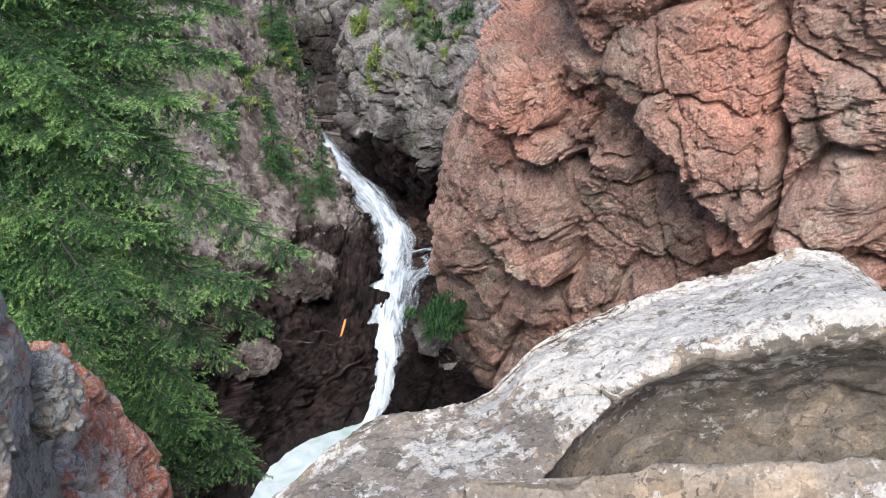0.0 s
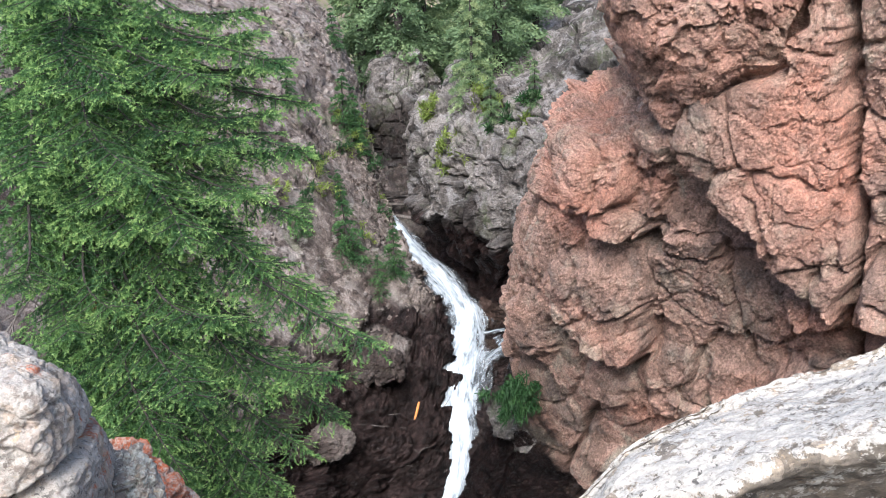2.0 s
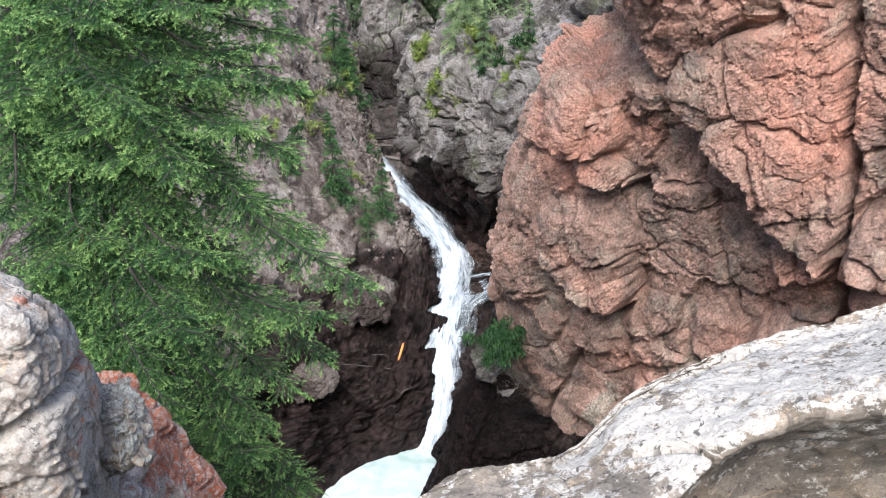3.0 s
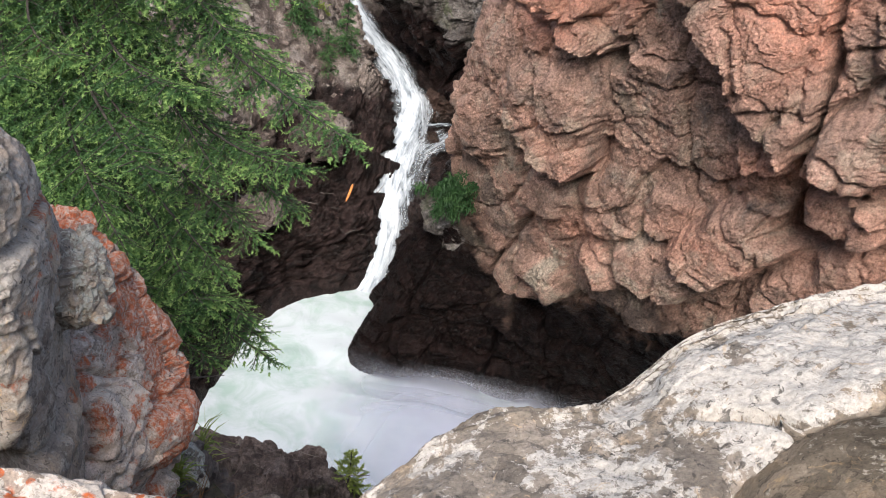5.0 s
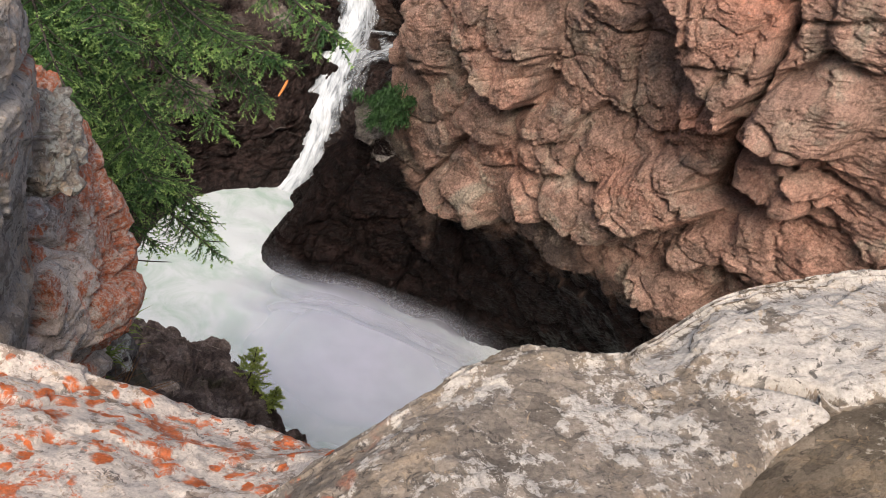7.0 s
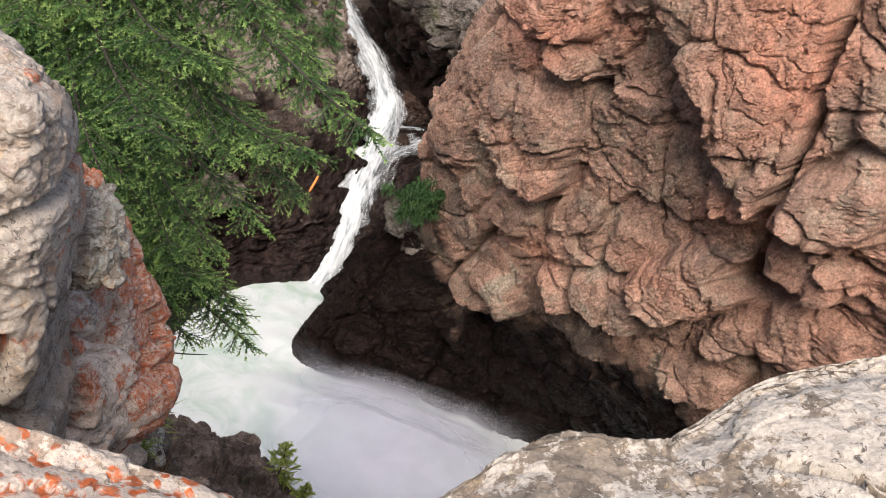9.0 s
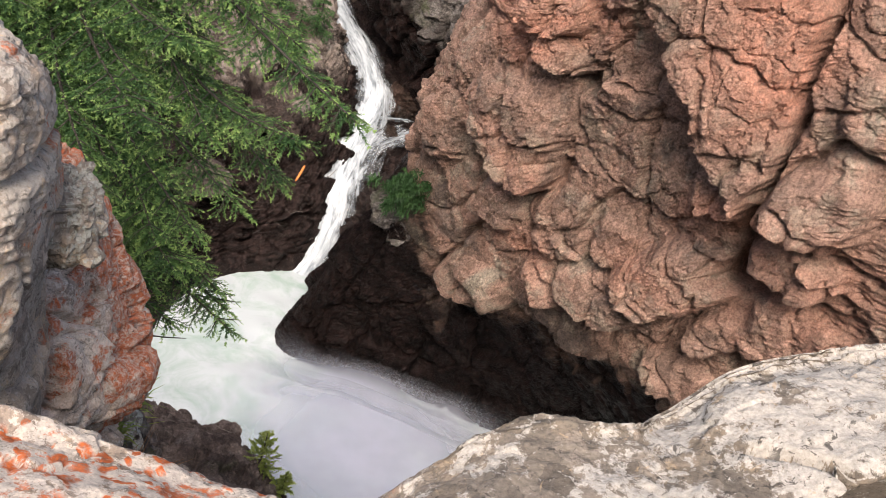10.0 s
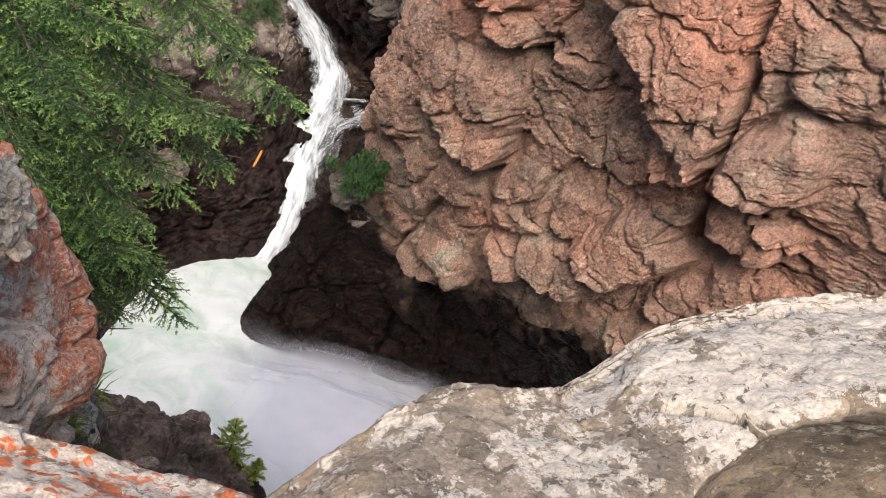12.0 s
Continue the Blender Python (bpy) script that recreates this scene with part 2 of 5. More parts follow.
def grad(p, seed=0):
    """Smooth value noise in -1..1 for an array of points."""
    c = np.floor(p).astype(np.int64)
    f = p - c
    f = f * f * f * (f * (f * 6 - 15) + 10)
    total = 0
    for a in (0, 1):
        for b in (0, 1):
            for d in (0, 1):
                w = (f[:, 0] if a else 1 - f[:, 0]) * (f[:, 1] if b else 1 - f[:, 1]) * (f[:, 2] if d else 1 - f[:, 2])
                total = total + w * _hash(c[:, 0] + a, c[:, 1] + b, c[:, 2] + d, seed)
    return total * 2 - 1


def fbm(p, octaves=4, seed=0, gain=0.5):
    total, amp = 0, 1.0
    for o in range(octaves):
        total = total + amp * grad(p * 2.03**o + 17.3 * o, seed + o)
        amp *= gain
    return total


def blocks(p, seed=0):
    """Broken-rock cells: a level and a tilt for each cell, and how near a point is to the joint (0 on it)."""
    c = np.floor(p).astype(np.int64)
    f1, f2 = np.full(len(p), 9.0), np.full(len(p), 9.0)
    lift, lean = np.zeros(len(p)), np.zeros((len(p), 3))
    for a in (-1, 0, 1):
        for b in (-1, 0, 1):
            for d in (-1, 0, 1):
                i, j, k = c[:, 0] + a, c[:, 1] + b, c[:, 2] + d
                r = np.stack([_hash(i, j, k, seed + s) for s in (1, 2, 3)], 1)
                off = p - (np.stack([i, j, k], 1) + 0.15 + 0.7 * r)
                dist = np.sqrt((off**2).sum(1))
                near = dist < f1
                f2 = np.where(near, f1, np.minimum(f2, dist))
                f1 = np.where(near, dist, f1)
                lift = np.where(near, _hash(i, j, k, seed + 4), lift)
                tilt = np.stack([_hash(i, j, k, seed + s) for s in (5, 6, 7)], 1) - 0.5
                lean = np.where(near[:, None], off * tilt, lean)
    return 0.8 * (lift * 2 - 1) + 2.6 * lean.sum(1), np.clip((f2 - f1) / 0.2, 0, 1)


def spline(points, n):
    """Catmull-Rom through points (m, ..., k) along the first axis, n samples."""
    points = np.asarray(points, float)
    m = len(points)
    s = np.linspace(0, m - 1, n)
    i = np.minimum(s.astype(int), m - 2)
    u = (s - i).reshape(-1, *[1] * (points.ndim - 1))
    a, b = points[np.maximum(i - 1, 0)], points[i]
    c, d = points[i + 1], points[np.minimum(i + 2, m - 1)]
    return 0.5 * (2 * b + (c - a) * u + (2 * a - 5 * b + 4 * c - d) * u**2 + (3 * b - a - 3 * c + d) * u**3)


def normals(g):
    du, dv = np.gradient(g, axis=1), np.gradient(g, axis=0)
    n = np.cross(du, dv)
    return n / np.maximum(np.linalg.norm(n, axis=2, keepdims=True), 1e-9)


def mesh_of(name, verts, faces, material, smooth=True, corners=4):
    """A mesh from arrays of vertices and of faces with the same number of corners each."""
    me = bpy.data.meshes.new(name)
    verts, faces = np.asarray(verts, np.float32), np.asarray(faces, np.int32)
    me.vertices.add(len(verts))
    me.vertices.foreach_set("co", verts.ravel())
    me.loops.add(faces.size)
    me.loops.foreach_set("vertex_index", faces.ravel())
    me.polygons.add(len(faces))
    me.polygons.foreach_set("loop_start", np.arange(len(faces), dtype=np.int32) * faces.shape[1])
    me.polygons.foreach_set("use_smooth", np.full(len(faces), smooth))
    me.materials.append(material)
    me.update(calc_edges=True)
    me.validate()
    return me


def set_attr(me, name, values):
    a = me.attributes.new(name, "FLOAT", "POINT")
    a.data.foreach_set("value", np.asarray(values, np.float32))


def part(name, me, parent=None, label=""):
    ob = new(name, me)
    if parent is not None:
        ob.parent = parent
    return tagged(ob, label=label)


def ridges(p, octaves=4, seed=0, gain=0.5):
    """Sharp-crested noise about 0."""
    total, amp = 0, 1.0
    for o in range(octaves):
        total = total + amp * (0.5 - 2 * np.abs(grad(p * 2.11**o + 9.1 * o, seed + o)))
        amp *= gain
    return total


def broken(p, coarse, amount, seed, squash=(1, 1, 1), joint=0.5, grain=0.5):
    """How far a rock surface stands out at points p: tilted blocks with open joints, crests between them, and rough grain."""
    q = p * np.array(squash)
    w = q + 0.13 * coarse * np.stack([fbm(q / coarse * 1.3, 3, seed + s) for s in (40, 50, 60)], 1)
    total = 0.28 * amount * fbm(q / (2.4 * coarse), 3, seed + 9)
    for k, (size, amp) in enumerate(((coarse, 0.5), (coarse * 0.38, 0.24), (coarse * 0.15, 0.1))):
        lift, edge = blocks(w / size, seed + 11 * k)
        soft = edge * edge * (3 - 2 * edge)
        total = total + amount * amp * (0.8 * lift * soft - joint * (1 - edge) ** 3)
    total = total + 0.085 * amount * ridges(q / (0.3 * coarse), 5, seed + 70, 0.6)
    return total + grain * amount * (0.06 * ridges(p / (coarse * 0.08), 3, seed + 77, 0.65) + 0.06 * fbm(p / (coarse * 0.03), 2, seed + 81))


def craggy(p, sizes, seed, warp=0.25, joint=0.6, squash=(1, 1, 1)):
    """Fractured rock: flat tilted facets that break off at sharp edges, cell in cell, with narrow open joints. sizes: (cell, depth)."""
    q = p * np.array(squash)
    total = 0
    for k, (size, depth) in enumerate(sizes):
        w = q / size + warp * np.stack([fbm(q / size * 1.7, 3, seed + 31 * k + s, 0.55) for s in (1, 2, 3)], 1)
        lift, edge = blocks(w, seed + 11 * k)
        total = total + depth * (0.75 * lift - joint * np.exp(-((edge / 0.22) ** 2)))
    return total


def lump(x, z, cx, cz, rx, rz, turn, h):
    """A rounded block that stands out by h and breaks off all round."""
    c, s = math.cos(radians(turn)), math.sin(radians(turn))
    u, v = ((x - cx) * c + (z - cz) * s) / rx, ((z - cz) * c - (x - cx) * s) / rz
    q = (np.abs(u) ** 3 + np.abs(v) ** 3) ** (1 / 3)
    return h * np.clip(1.25 * (1 - q**4), 0, 1) * (1 - 0.3 * v)


def rock_form(name, levels, nu, nv, material, shape, back=(0, 1, 0), parent=None, label="", soak_shade=None, oxide=None, rough=0.0, lichen=None):
    """A rock mass: a smooth sheet through a few level lines, broken by shape(points, normals), closed behind by a push along back."""
    g = spline(np.transpose(spline(levels, nv), (1, 0, 2)), nu).transpose(1, 0, 2)
    nrm = normals(g)
    p = g.reshape(-1, 3)
    d = shape(p)
    nn = nrm.reshape(-1, 3)
    if rough:
        d = d + rough * (np.random.default_rng(nu * nv).random(len(p)) * 2 - 1)
    p = p + nn * d[:, None]
    idx = np.arange(nu * nv).reshape(nv, nu)
    quads = np.stack([idx[:-1, :-1], idx[:-1, 1:], idx[1:, 1:], idx[1:, :-1]], -1).reshape(-1, 4)
    rim = np.concatenate([idx[0, :], idx[1:, -1], idx[-1, -2::-1], idx[-2:0:-1, 0]])
    behind = p[rim] * 0.75 + p[rim].mean(0) * 0.25 + np.array(back, float)
    start = len(p)
    ids = np.arange(len(rim)) + start
    nxt = np.roll(np.arange(len(rim)), -1)
    side = np.stack([rim[nxt], rim, ids, ids[nxt]], 1)
    mid = start + len(rim)
    cap = np.stack([ids[nxt], ids, np.full(len(rim), mid), np.full(len(rim), mid)], 1)
    allp = np.vstack([p, behind, behind.mean(0)])
    me = mesh_of(name, allp, np.vstack([quads, side]), material, not rough)
    if lichen is not None:
        set_attr(me, "lichen", lichen(allp))
        set_attr(me, "rusty", np.clip((-0.2 - allp[:, 0]) / 0.1, 0, 0.8))
    if soak_shade is not None:
        set_attr(me, "wet", np.clip(soak_shade(allp), 0, 1))
    if oxide is not None:
        set_attr(me, "oxide", np.clip(oxide(allp), 0, 1))
    return part(name, me, parent, label)


def dist_line(x, z, line):
    """Distance of (x, z) from a broken line, the side (+ to the left of its way) and the share along it."""
    best, side = np.full(len(x), 1e9), np.zeros(len(x))
    for (ax, az), (bx, bz) in zip(line[:-1], line[1:]):
        dx, dz = bx - ax, bz - az
        s = np.clip(((x - ax) * dx + (z - az) * dz) / (dx * dx + dz * dz), 0, 1)
        ex, ez = x - ax - s * dx, z - az - s * dz
        d = np.hypot(ex, ez)
        near = d < best
        best = np.where(near, d, best)
        side = np.where(near, np.sign(dx * ez - dz * ex), side)
    return best, side


def crack(x, z, line, width, depth):
    d, _ = dist_line(x, z, line)
    return -depth * np.exp(-((d / width) ** 2))


def step(x, z, line, height, reach, soft=0.05):
    """Rock on the left of the line stands out, fading over reach."""
    d, s = dist_line(x, z, line)
    return height * np.exp(-((d / reach) ** 2)) * (0.5 + 0.5 * np.tanh(s * d / soft))


def bulge(x, z, cx, cz, rx, rz, h):
    q = ((x - cx) / rx) ** 2 + ((z - cz) / rz) ** 2
    return h * np.exp(-q * q)


def level(z, *xy):
    return [(xy[i], xy[i + 1], z) for i in range(0, len(xy), 2)]


def triples(*v):
    return [v[i : i + 3] for i in range(0, len(v), 3)]


# ---- the ground: one sheet with the gorge cut into it ----
AXIS = [(6.0, 11.0, 4.6, -15.5), (2.0, 16.5, 4.2, -15.5), (-1.4, 20.0, 2.6, -15.2), (-1.0, 24.5, 1.8, -12.0), (-3.2, 29.0, 1.2, -10.2), (-4.0, 36.0, 1.0, -8.6), (-6.0, 60.0, 1.5, -6.5)]


def ground_height(x, y):
    high = -1.72 + 0.02 * np.clip(-y, 0, 60)
    far = -5.2 + 0.055 * np.clip(y - 30, 0, 60) + 0.14 * np.clip(y - 90, 0, 200)
    side = np.clip(np.abs(x + 2.0) - 6.0, 0, 30) * 0.12
    t = np.clip((y - 14) / 14, 0, 1)
    top = high * (1 - t) + (far + side) * t
    best, floor_z = np.full(len(x), 1e9), np.zeros(len(x))
    for (ax, ay, aw, az), (bx, by, bw, bz) in zip(AXIS[:-1], AXIS[1:]):
        s = np.clip(((x - ax) * (bx - ax) + (y - ay) * (by - ay)) / ((bx - ax) ** 2 + (by - ay) ** 2), 0, 1)
        d = np.hypot(x - ax - s * (bx - ax), y - ay - s * (by - ay)) - (aw + s * (bw - aw))
        floor_z = np.where(d < best, az + s * (bz - az), floor_z)
        best = np.minimum(best, d)
    k = np.clip(best / 5.0, 0, 1)
    k = k * k * (3 - 2 * k)
    z = floor_z + (top - floor_z) * k
    drop = np.clip((y - 1.9) / 1.6, 0, 1) * np.clip((21.0 - y) / 3.0, 0, 1) * np.clip((x + 12.5) / 2.5, 0, 1) * np.clip((6.5 - x) / 2.0, 0, 1)
    return z + np.minimum(-15.5 - z, 0) * drop


def build_ground():
    xs = np.concatenate([np.linspace(-420, -24, 24), np.linspace(-22, 22, 111), np.linspace(24, 420, 24)])
    ys = np.concatenate([np.linspace(-120, -6, 12), np.linspace(-5, 62, 169), np.linspace(65, 700, 40)])
    gx, gy = np.meshgrid(xs, ys)
    x, y = gx.ravel(), gy.ravel()
    z = ground_height(x, y)
    p = np.stack([x, y, z], 1)
    z = z + 0.18 * fbm(p / 1.7, 4, 5) * np.clip((np.hypot(x, y) - 2.5) / 3, 0, 1)
    idx = np.arange(len(x)).reshape(gx.shape)
    quads = np.stack([idx[:-1, :-1], idx[:-1, 1:], idx[1:, 1:], idx[1:, :-1]], -1).reshape(-1, 4)
    n = Nodes("hillside")
    base = n.ramp(n.noise(0.5, 7, 0.7), (0.35, (0.13, 0.1, 0.075)), (0.5, (0.2, 0.155, 0.115)), (0.6, (0.12, 0.15, 0.05)), (0.75, (0.2, 0.26, 0.08)))
    base = n.mix(0.6, base, n.ramp(n.noise(9, 7, 0.75), (0.3, 0.5), (0.7, 1.5)), "MULTIPLY")
    mat = n.out(base, 0.95, n.bump(n.noise(6, 8, 0.75), 0.8, 0.08))
    tagged(part("ground", mesh_of("ground", np.stack([x, y, z], 1), quads, mat)), "brown and green grassy hillside around a rock gorge", "ground", kind="structure")


build_ground()


# ---- the red cliff over the plunge pool ----
def red_shape(p):
    d = craggy(p, ((1.35, 0.14), (0.55, 0.05)), 3, 0.1, 0.8) + craggy(p, ((0.24, 0.028), (0.1, 0.012), (0.05, 0.007)), 5, 0.25, 0.3)
    d = d + 0.08 * fbm(p / 1.6, 2, 12)
    crest = np.clip((p[:, 2] + 4.7) / 0.6, 0, 1) * np.clip((2.7 - p[:, 0]) / 0.5, 0, 1)
    d = d + crest * craggy(p, ((0.55, 0.12), (0.22, 0.05)), 6, 0.15, 0.6)
    bend = 0.07 * np.stack([fbm(p / 0.45, 4, k, 0.55) for k in (141, 142)], 1)
    x, z = p[:, 0] + bend[:, 0], p[:, 2] + bend[:, 1]
    # the overhanging upper face and the great joints
    d = d + step(x, z, [(2.12, -2.2), (2.42, -2.72), (2.75, -3.22), (3.1, -3.42), (3.25, -3.58), (3.38, -4.05), (3.7, -4.2), (4.15, -4.42)], 0.6, 1.1, 0.035)
    d = d + crack(x, z, [(3.62, -0.85), (3.82, -2.1), (4.04, -3.05), (4.2, -3.46), (4.22, -4.2), (4.34, -4.57), (4.42, -5.22), (4.5, -6.0)], 0.05, 0.45)
    d = d + crack(x, z, [(1.11, -4.41), (1.65, -4.28), (2.09, -4.4), (2.45, -4.34), (2.86, -4.28), (3.24, -4.09)], 0.03, 0.3)
    d = d + crack(x, z, [(0.97, -6.51), (1.2, -7.2), (1.38, -7.75), (1.32, -8.7), (1.0, -9.8)], 0.06, 0.35)
    d = d + crack(x, z, [(4.26, -4.23), (4.34, -3.7), (4.48, -3.3), (4.9, -3.25)], 0.05, 0.3)
    d = d + crack(x, z, [(4.4, -4.9), (5.0, -4.6), (5.6, -4.7)], 0.05, 0.3)
    d = d + crack(x, z, [(1.83, -6.85), (2.24, -6.24), (2.15, -5.6)], 0.06, 0.25)
    d = d + crack(x, z, [(2.2, -7.5), (2.66, -7.75), (3.2, -8.0), (3.8, -7.7)], 0.05, 0.3)
    d = d - lump(x, z, 2.0, -4.3, 0.14, 0.2, 30, 0.35) - lump(x, z, 0.95, -3.8, 0.15, 0.2, 0, 0.4) - lump(x, z, 4.6, -5.75, 0.4, 0.3, 20, 0.45)
    d = d + crack(x, z, [(2.1, -2.35), (2.7, -1.98), (3.15, -1.62), (3.25, -1.1), (3.3, -0.4)], 0.06, 0.4)
    # blocks of the middle and lower face
    high = np.maximum(lump(x, z, 1.35, -5.45, 0.72, 0.85, 10, 0.38), lump(x, z, 1.75, -5.95, 0.45, 0.38, -20, 0.5))
    high = np.maximum(high, lump(x, z, 1.62, -7.1, 0.4, 0.42, 0, 0.2))
    high = np.maximum(high, lump(x, z, 1.75, -9.2, 0.72, 0.6, 25, 0.4))
    high = np.maximum(high, lump(x, z, 2.72, -7.9, 0.42, 0.24, -35, 0.3))
    high = np.maximum(high, lump(x, z, 2.55, -6.7, 0.42, 0.7, 5, 0.2))
    high = np.maximum(high, lump(x, z, 3.4, -7.4, 0.62, 0.45, 15, 0.38))
    high = np.maximum(high, lump(x, z, 3.3, -6.4, 0.36, 0.42, -15, 0.25))
    high = np.maximum(high, lump(x, z, 4.02, -6.35, 0.48, 0.95, -18, 0.5))
    high = np.maximum(high, lump(x, z, 0.4, -6.4, 0.36, 0.8, 0, 0.2))
    high = np.maximum(high, lump(x, z, 3.2, -8.7, 0.8, 0.4, 10, 0.2))
    # blocks beside the right-hand joint and the crest
    high = np.maximum(high, lump(x, z, 3.95, -4.62, 0.36, 0.28, 10, 0.3))
    high = np.maximum(high, lump(x, z, 4.75, -3.95, 0.48, 0.42, 15, 0.35))
    high = np.maximum(high, lump(x, z, 4.95, -5.1, 0.5, 0.36, 5, 0.42))
    high = np.maximum(high, lump(x, z, 4.8, -2.7, 0.5, 0.5, 0, 0.2))
    high = np.maximum(high, lump(x, z, 4.75, -6.85, 0.28, 0.48, -12, 0.3))
    high = np.maximum(high, lump(x, z, 4.75, -8.0, 0.5, 0.34, 15, 0.32))
    high = np.maximum(high, lump(x, z, 5.4, -6.3, 0.6, 0.7, 0, 0.25))
    high = np.maximum(high, lump(x, z, 1.3, -3.45, 0.5, 0.42, 25, 0.3))
    return d + np.maximum(high, lump(x, z, 1.55, -4.05, 0.42, 0.24, -5, 0.22))


RED_LEVELS = [
    level(-15.0, -0.2, 23, -1.4, 19.8, -2.0, 18.2, 0.8, 17.8, 2.8, 17.6, 5.2, 17.2, 9.0, 14.2),
    level(-13.2, 0.0, 23, -1.2, 19.8, -1.55, 17.9, 0.86, 17.5, 2.8, 17.2, 5.2, 16.6, 9.0, 13.6),
    level(-11.8, 0.3, 23, -0.85, 20.0, -1.08, 17.95, 1.0, 17.4, 2.9, 16.8, 5.0, 15.5, 8.8, 12.4),
    level(-9.9, 0.6, 23, -0.3, 20.0, -0.4, 18.0, 1.2, 16.9, 2.9, 15.9, 4.8, 14.3, 8.4, 11.0),
    level(-8.5, 0.8, 23, 0.2, 19.5, 0.3, 17.4, 1.5, 15.9, 3.0, 14.7, 4.8, 13.1, 8.2, 10.0),
    level(-7.0, 0.8, 23, 0.2, 19.0, 0.02, 17.0, 1.5, 15.2, 3.0, 14.0, 4.8, 12.4, 8.2, 9.5),
    level(-5.5, 0.9, 23, 0.3, 18.5, 0.08, 16.1, 1.5, 14.5, 3.0, 13.3, 4.7, 11.9, 8.0, 9.0),
    level(-4.2, 1.2, 22, 0.7, 18.0, 0.52, 15.1, 1.6, 13.8, 3.0, 12.7, 4.6, 11.4, 7.8, 8.6),
    level(-3.2, 1.8, 21, 1.3, 17.0, 1.18, 14.1, 1.9, 13.3, 3.0, 12.3, 4.5, 11.1, 7.6, 8.3),
    level(-2.4, 2.6, 20, 2.3, 15.5, 2.15, 13.0, 2.5, 12.6, 3.1, 12.0, 4.4, 10.9, 7.5, 8.1),
    level(-0.8, 3.0, 20, 2.9, 15.5, 2.75, 13.2, 3.0, 12.6, 3.3, 11.6, 4.3, 10.5, 7.3, 7.8),
    level(2.2, 3.4, 20, 3.4, 16.0, 3.2, 13.6, 3.5, 12.9, 3.8, 12.0, 4.6, 10.8, 7.3, 7.8),
]


# wet base and the shade under the overhang, painted as one dark mask
def soaked_shaded_red(p):
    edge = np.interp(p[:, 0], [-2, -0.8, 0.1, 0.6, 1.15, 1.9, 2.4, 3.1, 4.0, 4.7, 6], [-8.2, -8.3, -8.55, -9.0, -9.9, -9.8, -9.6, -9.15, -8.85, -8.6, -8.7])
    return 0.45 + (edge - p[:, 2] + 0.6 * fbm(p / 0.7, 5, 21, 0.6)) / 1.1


def red_oxide(p):
    x, z = p[:, 0], p[:, 2]
    v = np.zeros(len(p))
    for cx, cz, rx, rz, h in ((3.4, -2.6, 0.7, 1.3, 0.9), (0.95, -3.9, 0.45, 0.7, 0.9), (1.5, -3.3, 0.8, 0.6, 0.8), (1.5, -6.2, 0.5, 0.6, 0.5), (4.0, -5.0, 0.5, 0.5, 0.7), (3.7, -6.6, 0.9, 0.5, 0.6), (5.2, -5.4, 0.9, 1.4, 0.45), (2.1, -7.6, 0.5, 0.3, 0.5)):
        v = np.maximum(v, bulge(x, z, cx, cz, rx, rz, h))
    return v + 0.25 * fbm(p / 0.8, 3, 31)


red_cliff = rock_form("red_cliff", RED_LEVELS, 440, 570, RED, red_shape, (4, 7, 0), soak_shade=soaked_shaded_red, oxide=red_oxide, rough=0.006)
tagged(red_cliff, "towering red-brown cracked cliff, undercut base black with wet and painted shade", "cliff", kind="structure")

UPPER = [
    level(-2.4, 2.3, 13.6, 1.95, 13.0, 2.0, 12.6, 2.3, 12.5, 2.6, 12.8),
    level(-1.95, 2.4, 14.2, 1.62, 13.1, 1.8, 12.35, 2.35, 12.0, 2.75, 12.3),
    level(-1.5, 2.5, 15, 1.4, 13.1, 1.6, 12.2, 2.4, 11.7, 3.05, 11.9),
    level(-0.9, 2.7, 15, 1.27, 13.0, 1.5, 12.1, 2.4, 11.5, 3.3, 11.4),
    level(0.2, 2.9, 15, 1.2, 13.0, 1.4, 12.0, 2.5, 11.2, 3.7, 10.9),
    level(2.2, 3.1, 15, 1.6, 13.2, 1.8, 12.2, 2.8, 11.4, 4.0, 10.9),
]
upper_block = rock_form("cliff_block", UPPER, 180, 190, RED, lambda p: craggy(p, ((0.9, 0.16), (0.4, 0.07), (0.16, 0.03)), 8, 0.3, 0.5, (1, 1, 0.8)), (1.0, 1.5, 1.3), soak_shade=lambda p: 0 * p[:, 0], oxide=lambda p: 0.3 + 0.4 * fbm(p / 0.7, 3, 33), rough=0.006)
tagged(upper_block, "overhanging reddish block resting on the red cliff", "rock")

